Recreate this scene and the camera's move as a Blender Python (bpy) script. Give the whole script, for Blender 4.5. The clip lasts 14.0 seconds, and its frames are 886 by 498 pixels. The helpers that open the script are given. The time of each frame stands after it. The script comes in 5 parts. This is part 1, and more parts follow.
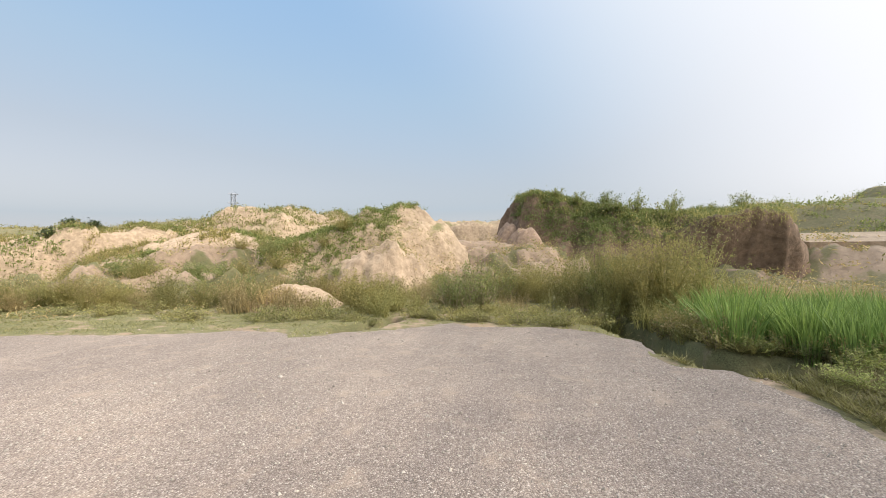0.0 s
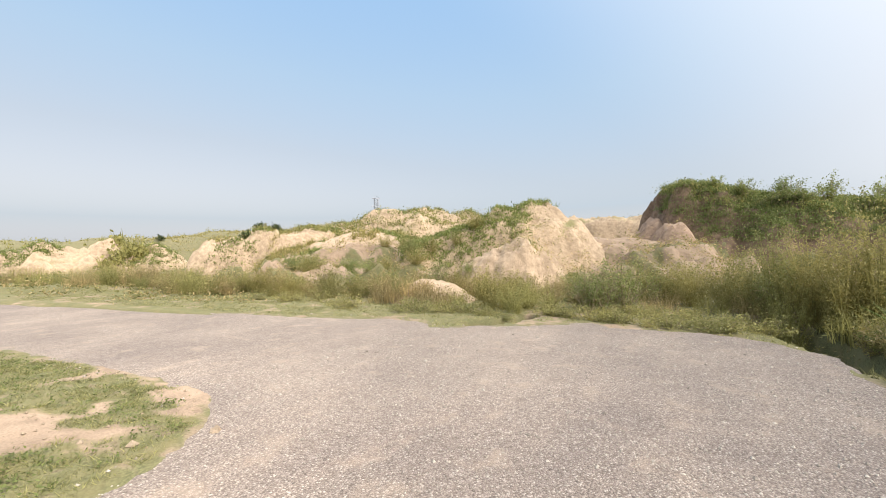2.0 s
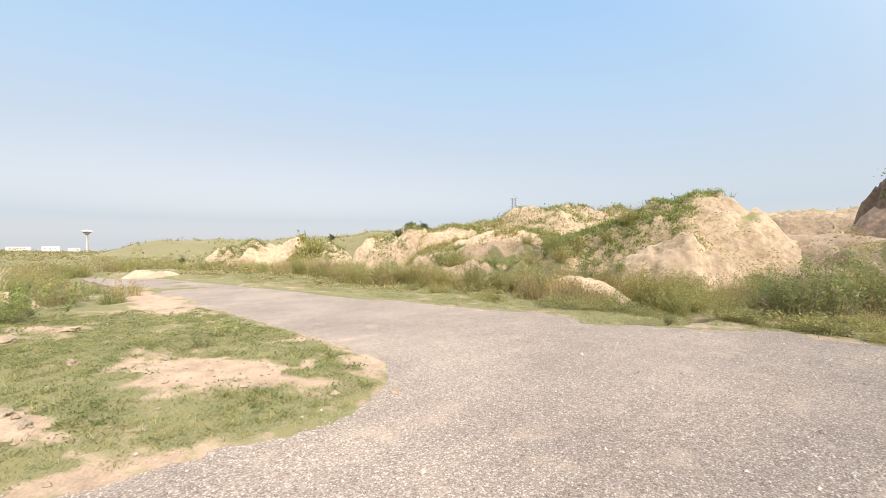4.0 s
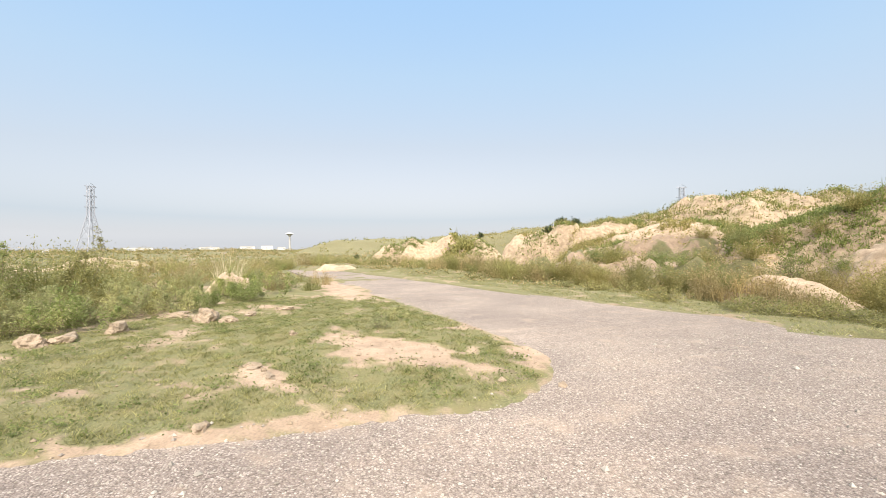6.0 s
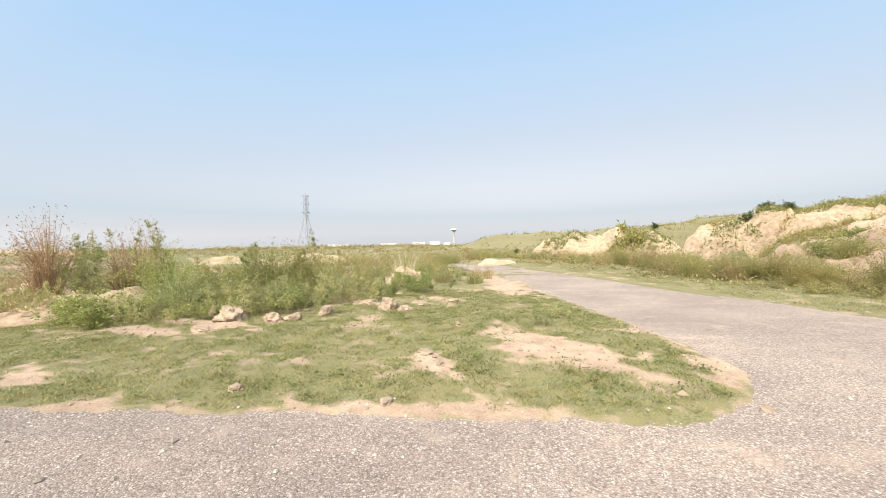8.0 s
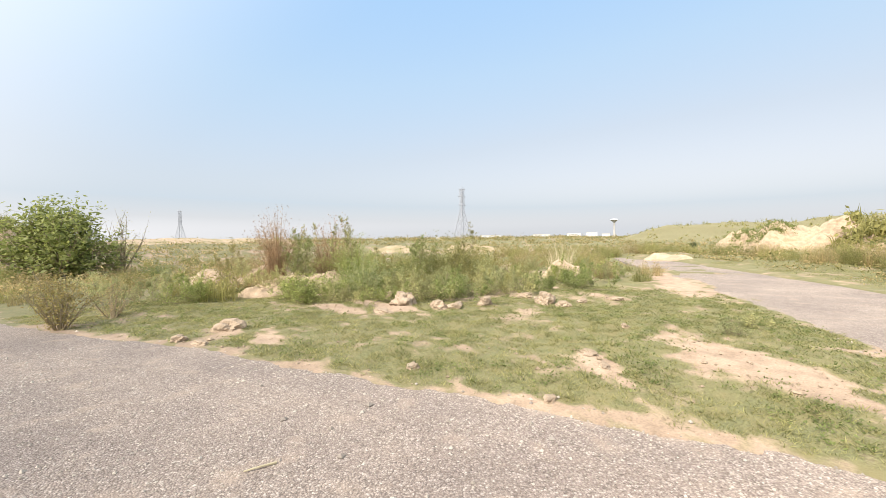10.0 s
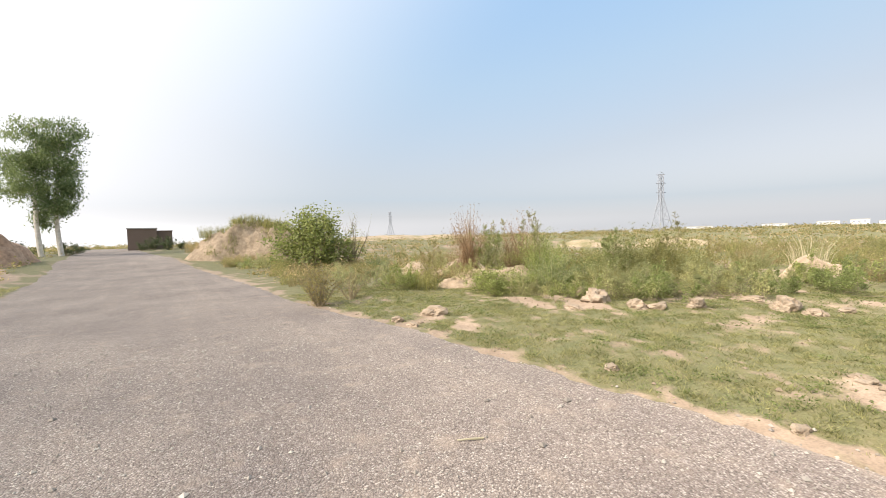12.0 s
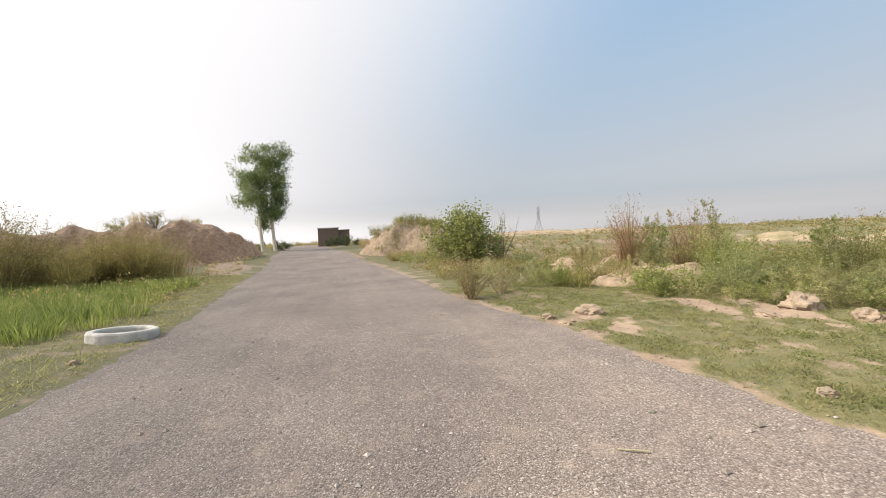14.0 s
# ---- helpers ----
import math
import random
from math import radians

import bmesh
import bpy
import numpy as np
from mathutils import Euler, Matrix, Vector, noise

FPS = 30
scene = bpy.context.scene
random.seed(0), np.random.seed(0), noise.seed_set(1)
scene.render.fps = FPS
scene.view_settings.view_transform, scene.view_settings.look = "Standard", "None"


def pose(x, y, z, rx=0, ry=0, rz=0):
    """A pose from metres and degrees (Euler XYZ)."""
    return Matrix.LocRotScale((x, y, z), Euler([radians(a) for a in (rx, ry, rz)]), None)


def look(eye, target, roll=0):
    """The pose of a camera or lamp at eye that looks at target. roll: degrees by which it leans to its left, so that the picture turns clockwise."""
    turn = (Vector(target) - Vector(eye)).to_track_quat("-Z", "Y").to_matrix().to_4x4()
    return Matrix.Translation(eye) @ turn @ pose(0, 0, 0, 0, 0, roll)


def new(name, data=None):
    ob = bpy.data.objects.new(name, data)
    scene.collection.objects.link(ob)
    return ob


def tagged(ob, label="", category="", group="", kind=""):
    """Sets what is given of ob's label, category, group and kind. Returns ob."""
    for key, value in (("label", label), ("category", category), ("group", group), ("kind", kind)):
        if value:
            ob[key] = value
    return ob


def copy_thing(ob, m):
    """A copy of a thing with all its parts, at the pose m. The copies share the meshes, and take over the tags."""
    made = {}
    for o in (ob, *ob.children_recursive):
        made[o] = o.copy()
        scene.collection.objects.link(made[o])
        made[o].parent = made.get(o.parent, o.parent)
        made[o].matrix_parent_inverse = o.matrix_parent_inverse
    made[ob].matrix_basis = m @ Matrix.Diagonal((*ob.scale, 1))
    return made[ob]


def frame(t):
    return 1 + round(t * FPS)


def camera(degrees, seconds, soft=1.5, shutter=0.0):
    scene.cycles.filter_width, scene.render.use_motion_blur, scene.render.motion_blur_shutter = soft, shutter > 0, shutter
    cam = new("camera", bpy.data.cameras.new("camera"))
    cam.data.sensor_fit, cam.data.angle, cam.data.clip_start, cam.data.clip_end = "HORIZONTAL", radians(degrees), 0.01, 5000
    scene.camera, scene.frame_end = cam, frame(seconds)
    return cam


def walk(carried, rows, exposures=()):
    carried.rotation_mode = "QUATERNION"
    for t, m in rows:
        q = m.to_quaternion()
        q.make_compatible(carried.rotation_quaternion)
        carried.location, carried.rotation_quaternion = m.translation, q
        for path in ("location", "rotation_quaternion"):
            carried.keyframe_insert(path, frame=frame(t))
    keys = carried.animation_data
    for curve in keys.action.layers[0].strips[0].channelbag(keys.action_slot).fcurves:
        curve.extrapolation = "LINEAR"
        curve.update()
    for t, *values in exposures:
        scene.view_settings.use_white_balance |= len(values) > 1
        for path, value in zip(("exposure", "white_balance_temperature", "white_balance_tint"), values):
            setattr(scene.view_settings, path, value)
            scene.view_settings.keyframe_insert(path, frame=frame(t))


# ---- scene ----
cam = camera(95.6, 14.0, soft=0.8)
PATH = [
    (0, (-0.100, 0.638, 1.886), (-0.676, 2.553, 1.878), -0.64),
    (0.5, (-0.160, 0.654, 1.817), (-0.872, 2.523, 1.823), -0.57),
    (1, (-0.202, 0.562, 1.818), (-1.055, 2.371, 1.822), -0.52),
    (1.5, (-0.232, 0.504, 1.845), (-1.227, 2.238, 1.837), -0.36),
    (2, (-0.169, 0.465, 1.832), (-1.311, 2.107, 1.826), -0.79),
    (2.5, (-0.058, 0.416, 1.832), (-1.345, 1.946, 1.824), -0.84),
    (5, (-0.439, 0.087, 1.565), (-2.236, 0.964, 1.570), -0.33),
    (5.5, (-0.406, 0.042, 1.572), (-2.280, 0.743, 1.573), -0.56),
    (6, (-0.391, 0.009, 1.573), (-2.322, 0.533, 1.569), -0.59),
    (6.5, (-0.379, -0.002, 1.585), (-2.350, 0.337, 1.576), -0.78),
    (7, (-0.357, 0.006, 1.603), (-2.351, 0.157, 1.588), -1.03),
    (7.5, (-0.357, 0.011, 1.607), (-2.356, -0.052, 1.591), -1.15),
    (8, (-0.345, -0.002, 1.617), (-2.329, -0.256, 1.596), -1.28),
    (10.5, (-0.203, -0.119, 1.687), (-1.845, -1.259, 1.634), -0.93),
    (11, (-0.156, -0.123, 1.682), (-1.661, -1.439, 1.631), -1.11),
    (11.5, (-0.133, -0.143, 1.686), (-1.474, -1.626, 1.632), -1.41),
    (12, (-0.110, -0.160, 1.688), (-1.269, -1.788, 1.631), -1.80),
    (12.5, (-0.012, -0.130, 1.735), (-0.995, -1.870, 1.675), -1.79),
    (13, (-0.016, -0.120, 1.730), (-0.816, -1.952, 1.673), -2.19),
    (13.5, (-0.025, -0.124, 1.730), (-0.666, -2.017, 1.672), -2.50),
    (14, (-0.047, -0.141, 1.703), (-0.551, -2.076, 1.650), -2.58),
]
EXPOSURES = [(0.0, 0.54, 6550, 11), (1.5, 0.66, 6560, 11), (2.5, 0.73, 6570, 11), (5.0, 0.81, 6600, 11), (8.0, 0.83, 6600, 11), (10.5, 0.86, 6620, 11), (12.5, 0.68, 6720, 12), (14.0, 0.49, 6820, 13)]
walk(cam, [(t, look(eye, target, roll)) for t, eye, target, roll in PATH], EXPOSURES)

# ---- world and sun ----
SUN_AZ, SUN_EL = 100.0, 42.0          # compass bearing from +y towards +x, height
world = bpy.data.worlds.new("sky")
scene.world = world
world.use_nodes = True
wn = world.node_tree
sky = wn.nodes.new("ShaderNodeTexSky")
sky.sky_type = "NISHITA"
sky.sun_disc = False
sky.sun_elevation = radians(SUN_EL)
sky.sun_rotation = radians(SUN_AZ)
sky.altitude, sky.air_density, sky.dust_density, sky.ozone_density = 0, 1.0, 4.5, 1.2
wn.nodes["Background"].inputs["Strength"].default_value = 0.13
# dusty haze: the brighter the clear sky, the whiter the haze over it
light = wn.nodes.new("ShaderNodeSeparateColor")
tenth = wn.nodes.new("ShaderNodeMath")
tenth.operation = "MULTIPLY"
tenth.inputs[1].default_value = 0.1
haze = wn.nodes.new("ShaderNodeValToRGB")
tints = [(0.10, (0.193, 0.316, 0.470)), (0.14, (0.245, 0.337, 0.430)), (0.20, (0.300, 0.338, 0.378)), (0.25, (0.355, 0.372, 0.396)), (0.285, (0.43, 0.44, 0.46)), (0.345, (0.66, 0.67, 0.69)), (0.55, (0.90, 0.91, 0.93)), (1.0, (0.97, 0.98, 1.0))]
for at_, tint in tints[2:]:
    haze.color_ramp.elements.new(at_)
for el, (at_, tint) in zip(haze.color_ramp.elements, tints):
    el.position, el.color = at_, (*tint, 1.0)
full = wn.nodes.new("ShaderNodeMix")
full.data_type, full.blend_type = "RGBA", "MULTIPLY"
full.inputs[0].default_value = 1.0
full.inputs[7].default_value = (10.0, 10.0, 10.0, 1.0)
veil = wn.nodes.new("ShaderNodeMix")
veil.data_type = "RGBA"
veil.inputs[0].default_value = 0.80
wn.links.new(sky.outputs["Color"], light.inputs[0])
warm = wn.nodes.new("ShaderNodeMath")
warm.operation = "DIVIDE"
wn.links.new(light.outputs[0], warm.inputs[0])
wn.links.new(light.outputs[2], warm.inputs[1])
scaled = wn.nodes.new("ShaderNodeMath")
scaled.operation = "MULTIPLY"
scaled.inputs[1].default_value = 2.4
wn.links.new(warm.outputs[0], scaled.inputs[0])
most = wn.nodes.new("ShaderNodeMath")
most.operation = "MAXIMUM"
wn.links.new(light.outputs[0], most.inputs[0])
wn.links.new(scaled.outputs[0], most.inputs[1])
wn.links.new(most.outputs[0], tenth.inputs[0])
wn.links.new(tenth.outputs[0], haze.inputs[0])
wn.links.new(haze.outputs[0], full.inputs[6])
wn.links.new(full.outputs[2], veil.inputs[7])
wn.links.new(sky.outputs["Color"], veil.inputs[6])
# the dust's wide bright aureole round the sun
ea, ee = radians(SUN_AZ), radians(SUN_EL)
SUN_WAY = (math.sin(ea) * math.cos(ee), math.cos(ea) * math.cos(ee), math.sin(ee))
toward = wn.nodes.new("ShaderNodeVectorMath")
toward.operation = "DOT_PRODUCT"
toward.inputs[1].default_value = SUN_WAY
wn.links.new(wn.nodes.new("ShaderNodeTexCoord").outputs["Generated"], toward.inputs[0])
spread = wn.nodes.new("ShaderNodeValToRGB")
spread.color_ramp.interpolation = "EASE"
spread.color_ramp.elements[0].position, spread.color_ramp.elements[0].color = 0.0, (0, 0, 0, 1)
spread.color_ramp.elements[1].position, spread.color_ramp.elements[1].color = 1.0, (1, 1, 1, 1)
reach = wn.nodes.new("ShaderNodeMapRange")
reach.inputs["From Min"].default_value, reach.inputs["From Max"].default_value = -0.12, 0.70
wn.links.new(toward.outputs["Value"], reach.inputs["Value"])
wn.links.new(reach.outputs["Result"], spread.inputs[0])
aureole = wn.nodes.new("ShaderNodeMix")
aureole.data_type = "RGBA"
aureole.inputs[7].default_value = (5.6, 5.7, 5.9, 1.0)
wn.links.new(spread.outputs[0], aureole.inputs[0])
wn.links.new(veil.outputs[2], aureole.inputs[6])
most_light = wn.nodes.new("ShaderNodeMix")
most_light.data_type, most_light.blend_type = "RGBA", "LIGHTEN"
most_light.inputs[0].default_value = 1.0
wn.links.new(veil.outputs[2], most_light.inputs[6])
wn.links.new(aureole.outputs[2], most_light.inputs[7])
wn.links.new(most_light.outputs[2], wn.nodes["Background"].inputs["Color"])
sun = new("sun", bpy.data.lights.new("sun", "SUN"))
sun.data.energy, sun.data.angle, sun.data.color = 2.5, radians(0.6), (1.0, 0.92, 0.82)
sun.matrix_world = look(tuple(60 * v for v in SUN_WAY), (0, 0, 0))


# ---- materials ----
def nodes_of(name):
    m = bpy.data.materials.new(name)
    m.use_nodes = True
    t = m.node_tree
    return m, t, t.nodes["Principled BSDF"]


def tex(t, kind, scale, detail=4.0, coord=None, **more):
    n = t.nodes.new("ShaderNodeTex" + kind)
    n.inputs["Scale"].default_value = scale
    if kind == "Noise":
        n.inputs["Detail"].default_value = detail
    for k, v in more.items():
        n.inputs[k].default_value = v
    if coord is not None:
        t.links.new(coord, n.inputs["Vector"])
    return n


def ramp(t, src, stops):
    r = t.nodes.new("ShaderNodeValToRGB")
    e = r.color_ramp.elements
    while len(e) < len(stops):
        e.new(0.5)
    for el, (p, c) in zip(e, stops):
        el.position = p
        el.color = (*c, 1.0) if len(c) == 3 else c
    t.links.new(src, r.inputs["Fac"])
    return r


def mix(t, fac, a, b, mode="MIX"):
    n = t.nodes.new("ShaderNodeMix")
    n.data_type, n.blend_type = "RGBA", mode
    for sock, v in ((n.inputs[0], fac), (n.inputs[6], a), (n.inputs[7], b)):
        if hasattr(v, "is_linked"):
            t.links.new(v, sock)
        else:
            sock.default_value = v if not isinstance(v, tuple) else (*v, 1.0)
    return n.outputs[2]


def bump(t, bsdf, height, strength, distance=0.02, normal=None):
    b = t.nodes.new("ShaderNodeBump")
    b.inputs["Strength"].default_value, b.inputs["Distance"].default_value = strength, distance
    t.links.new(height, b.inputs["Height"])
    if normal is not None:
        t.links.new(normal, b.inputs["Normal"])
    t.links.new(b.outputs["Normal"], bsdf.inputs["Normal"])
    return b.outputs["Normal"]


def place(t):
    return t.nodes.new("ShaderNodeTexCoord").outputs["Object"]


def gravel_road():
    m, t, b = nodes_of("gravel_asphalt")
    c = place(t)
    stones = tex(t, "Voronoi", 66.0, coord=c)
    fine = tex(t, "Voronoi", 100.0, coord=c)
    big = tex(t, "Noise", 0.45, 5.0, c)
    mid = tex(t, "Noise", 2.4, 6.0, c)
    grain = tex(t, "Noise", 60.0, 3.0, c)
    col = ramp(t, stones.outputs["Color"], [(0.0, (0.10, 0.086, 0.078)), (0.35, (0.355, 0.30, 0.26)), (0.7, (0.47, 0.41, 0.355)), (0.9, (0.86, 0.80, 0.72))]).outputs[0]
    col2 = ramp(t, fine.outputs["Color"], [(0.0, (0.125, 0.106, 0.094)), (0.6, (0.394, 0.335, 0.291)), (1.0, (0.669, 0.600, 0.514))]).outputs[0]
    col = mix(t, 0.42, col, col2)
    gaps = ramp(t, stones.outputs["Distance"], [(0.35, (1, 1, 1)), (0.7, (0.62, 0.59, 0.57))]).outputs[0]
    col = mix(t, 0.8, col, gaps, "MULTIPLY")
    worn = ramp(t, big.outputs["Fac"], [(0.35, (0.72, 0.70, 0.715)), (0.65, (0.96, 0.93, 0.92))]).outputs[0]
    col = mix(t, 1.0, col, worn, "MULTIPLY")
    spots = ramp(t, mid.outputs["Fac"], [(0.56, (0, 0, 0)), (0.72, (1, 1, 1))]).outputs[0]
    half = t.nodes.new("ShaderNodeMath")
    half.operation = "MULTIPLY"
    half.inputs[1].default_value = 0.45
    t.links.new(spots, half.inputs[0])
    col = mix(t, half.outputs[0], col, (0.44, 0.35, 0.275))
    t.links.new(col, b.inputs["Base Color"])
    stretch = t.nodes.new("ShaderNodeMapping")
    stretch.inputs["Scale"].default_value = (2.2, 0.16, 1.0)
    t.links.new(c, stretch.inputs["Vector"])
    lanes = tex(t, "Noise", 1.0, 5.0, stretch.outputs["Vector"])
    col = mix(t, 1.0, col, ramp(t, lanes.outputs["Fac"], [(0.35, (0.92, 0.93, 0.925)), (0.52, (0.96, 0.97, 0.955)), (0.70, (1.06, 1.06, 1.03))]).outputs[0], "MULTIPLY")
    dust = t.nodes.new("ShaderNodeAttribute")
    dust.attribute_name = "dust"
    add = t.nodes.new("ShaderNodeMath")
    add.operation = "MULTIPLY_ADD"
    t.links.new(mid.outputs["Fac"], add.inputs[0])
    add.inputs[1].default_value = 1.3
    t.links.new(dust.outputs["Fac"], add.inputs[2])
    smear = ramp(t, add.outputs[0], [(1.0, (0, 0, 0)), (1.6, (0.7, 0.7, 0.7))]).outputs[0]
    col = mix(t, smear, col, (0.50, 0.395, 0.29))
    t.links.new(col, b.inputs["Base Color"])
    b.inputs["Roughness"].default_value = 0.92
    b.inputs["Diffuse Roughness"].default_value = 1.0
    n = bump(t, b, stones.outputs["Distance"], 0.8, -0.014)
    bump(t, b, grain.outputs["Fac"], 0.3, 0.01, n)
    return m


def earth(name, light, dark, rut=1.6, green=None, cover=False, veg=0.5):
    """Dry earth; green mixes in a plant cover, by the mesh's own cover or by noise on the flatter parts."""
    m, t, b = nodes_of(name)
    c = place(t)
    big, mid, fine = tex(t, "Noise", 0.5, 5.0, c), tex(t, "Noise", 4.0, 8.0, c), tex(t, "Noise", 40.0, 5.0, c)
    col = ramp(t, mid.outputs["Fac"], [(0.3, dark), (0.62, light)]).outputs[0]
    tone = ramp(t, big.outputs["Fac"], [(0.35, (0.86, 0.84, 0.82)), (0.65, (1.08, 1.06, 1.04))]).outputs[0]
    col = mix(t, 1.0, col, tone, "MULTIPLY")
    speck = ramp(t, fine.outputs["Fac"], [(0.3, (0.78, 0.77, 0.76)), (0.6, (1.06, 1.05, 1.05))]).outputs[0]
    col = mix(t, 1.0, col, speck, "MULTIPLY")
    if green:
        leaf = ramp(t, fine.outputs["Fac"], [(0.3, tuple(0.55 * v for v in green)), (0.7, tuple(1.35 * v for v in green))]).outputs[0]
        leaf = mix(t, ramp(t, mid.outputs["Fac"], [(0.4, (0, 0, 0)), (0.7, (1, 1, 1))]).outputs[0], leaf, tuple((1.25 * green[0], 1.1 * green[1], 1.15 * green[2])))
        if cover:
            a = t.nodes.new("ShaderNodeAttribute")
            a.attribute_name = "cover"
            wob = t.nodes.new("ShaderNodeMath")
            wob.operation = "MULTIPLY_ADD"
            t.links.new(mid.outputs["Fac"], wob.inputs[0])
            wob.inputs[1].default_value = 0.9
            t.links.new(a.outputs["Fac"], wob.inputs[2])
            fac = ramp(t, wob.outputs[0], [(0.68, (0, 0, 0)), (1.14, (1, 1, 1))]).outputs[0]
        else:
            g = t.nodes.new("ShaderNodeNewGeometry")
            s = t.nodes.new("ShaderNodeSeparateXYZ")
            t.links.new(g.outputs["Normal"], s.inputs[0])
            wob = t.nodes.new("ShaderNodeMath")
            wob.operation = "MULTIPLY_ADD"
            t.links.new(big.outputs["Fac"], wob.inputs[0])
            wob.inputs[1].default_value = 1.5
            t.links.new(s.outputs["Z"], wob.inputs[2])
            fac = ramp(t, wob.outputs[0], [(0.0, (0, 0, 0)), (1.0, (1, 1, 1))])
            e = fac.color_ramp.elements
            e[0].position, e[1].position = 0.0, 1.0
            sub = t.nodes.new("ShaderNodeMath")
            sub.operation = "MULTIPLY_ADD"
            t.links.new(wob.outputs[0], sub.inputs[0])
            sub.inputs[1].default_value, sub.inputs[2].default_value = 3.0, -3.0 * (1.95 - veg)
            fac = ramp(t, sub.outputs[0], [(0.0, (0, 0, 0)), (1.0, (1, 1, 1))]).outputs[0]
        col = mix(t, fac, col, leaf)
    t.links.new(col, b.inputs["Base Color"])
    b.inputs["Roughness"].default_value = 0.95
    b.inputs["Diffuse Roughness"].default_value = 1.0
    n = bump(t, b, mid.outputs["Fac"], 0.45, 0.04 * rut)
    if rut > 2:
        folds = tex(t, "Noise", 1.6, 7.0, c, Distortion=1.2)
        n = bump(t, b, folds.outputs["Fac"], 0.5, 0.14, n)
    bump(t, b, fine.outputs["Fac"], 0.5, 0.012 * rut, n)
    return m


def foliage(name, low, high, clear=0.3, rough=0.6):
    """Leaves and blades: colour differs from blade to blade and plant to plant, and light shines through."""
    m, t, b = nodes_of(name)
    g = t.nodes.new("ShaderNodeNewGeometry")
    o = t.nodes.new("ShaderNodeObjectInfo")
    col = ramp(t, g.outputs["Random Per Island"], [(0.0, low), (1.0, high)]).outputs[0]
    tone = ramp(t, o.outputs["Random"], [(0.0, (0.8, 0.82, 0.8)), (1.0, (1.2, 1.12, 1.05))]).outputs[0]
    col = mix(t, 1.0, col, tone, "MULTIPLY")
    wave = tex(t, "Noise", 3.0, 3.0, place(t))
    col = mix(t, 1.0, col, ramp(t, wave.outputs["Fac"], [(0.3, (0.8, 0.8, 0.78)), (0.7, (1.18, 1.15, 1.1))]).outputs[0], "MULTIPLY")
    t.links.new(col, b.inputs["Base Color"])
    b.inputs["Roughness"].default_value = rough
    tr = t.nodes.new("ShaderNodeBsdfTranslucent")
    t.links.new(col, tr.inputs["Color"])
    mx = t.nodes.new("ShaderNodeMixShader")
    mx.inputs[0].default_value = clear
    t.links.new(b.outputs[0], mx.inputs[1])
    t.links.new(tr.outputs[0], mx.inputs[2])
    t.links.new(mx.outputs[0], t.nodes["Material Output"].inputs["Surface"])
    return m


def plain(name, low, high, scale=6.0, rough=0.8, metal=0.0, relief=0.3, depth=0.01):
    m, t, b = nodes_of(name)
    c = place(t)
    n, f = tex(t, "Noise", scale, 6.0, c), tex(t, "Noise", scale * 9, 4.0, c)
    col = ramp(t, n.outputs["Fac"], [(0.3, low), (0.7, high)]).outputs[0]
    col = mix(t, 1.0, col, ramp(t, f.outputs["Fac"], [(0.3, (0.85, 0.85, 0.85)), (0.7, (1.1, 1.1, 1.1))]).outputs[0], "MULTIPLY")
    t.links.new(col, b.inputs["Base Color"])
    b.inputs["Roughness"].default_value, b.inputs["Metallic"].default_value = rough, metal
    bump(t, b, f.outputs["Fac"], relief, depth)
    return m


ROAD = gravel_road()
GROUND = earth("ground_earth", (0.405, 0.315, 0.23), (0.30, 0.23, 0.165), green=(0.16, 0.16, 0.072), cover=True)
SAND = earth("pale_loess", (0.56, 0.45, 0.32), (0.41, 0.32, 0.22), rut=3.0, green=(0.21, 0.205, 0.085), veg=0.30)
SCRUB = earth("overgrown_loess", (0.46, 0.36, 0.24), (0.33, 0.25, 0.16), rut=3.0, green=(0.19, 0.185, 0.095), veg=0.85)
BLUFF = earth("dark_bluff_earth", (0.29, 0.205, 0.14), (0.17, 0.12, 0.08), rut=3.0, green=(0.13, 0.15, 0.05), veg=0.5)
BARE = earth("bare_loess", (0.54, 0.43, 0.31), (0.39, 0.305, 0.21), rut=3.0)
REDDISH = earth("reddish_spoil", (0.52, 0.37, 0.26), (0.34, 0.235, 0.16), rut=3.0)
STONE = plain("sandstone_rock", (0.28, 0.215, 0.145), (0.46, 0.36, 0.26), 5.0, 0.95, relief=0.6, depth=0.02)
CONCRETE = plain("grey_concrete", (0.38, 0.37, 0.34), (0.56, 0.55, 0.51), 5.0, 0.9, relief=0.4)
BRICKWORK = plain("dark_brick", (0.14, 0.10, 0.08), (0.22, 0.165, 0.13), 8.0, 0.95)
STEEL = plain("galvanised_steel", (0.30, 0.32, 0.36), (0.40, 0.42, 0.46), 2.0, 0.6, 0.1)
WHITE = plain("white_render", (0.68, 0.68, 0.67), (0.80, 0.80, 0.78), 1.0, 0.85)
SOFT = foliage("soft_olive_sprays", (0.24, 0.23, 0.082), (0.44, 0.405, 0.165), 0.55)
SPUR = earth("pinkish_earth", (0.47, 0.355, 0.265), (0.31, 0.225, 0.165), rut=3.0)
DITCHGRASS = foliage("matted_grass", (0.10, 0.095, 0.035), (0.34, 0.33, 0.13), 0.4)
LUSH = foliage("lush_blade", (0.15, 0.215, 0.05), (0.37, 0.44, 0.14), 0.45)
TURF = foliage("creeping_turf", (0.185, 0.205, 0.083), (0.50, 0.49, 0.235), 0.5)
STRAW = foliage("feathery_grass", (0.31, 0.26, 0.12), (0.56, 0.47, 0.26), 0.5)
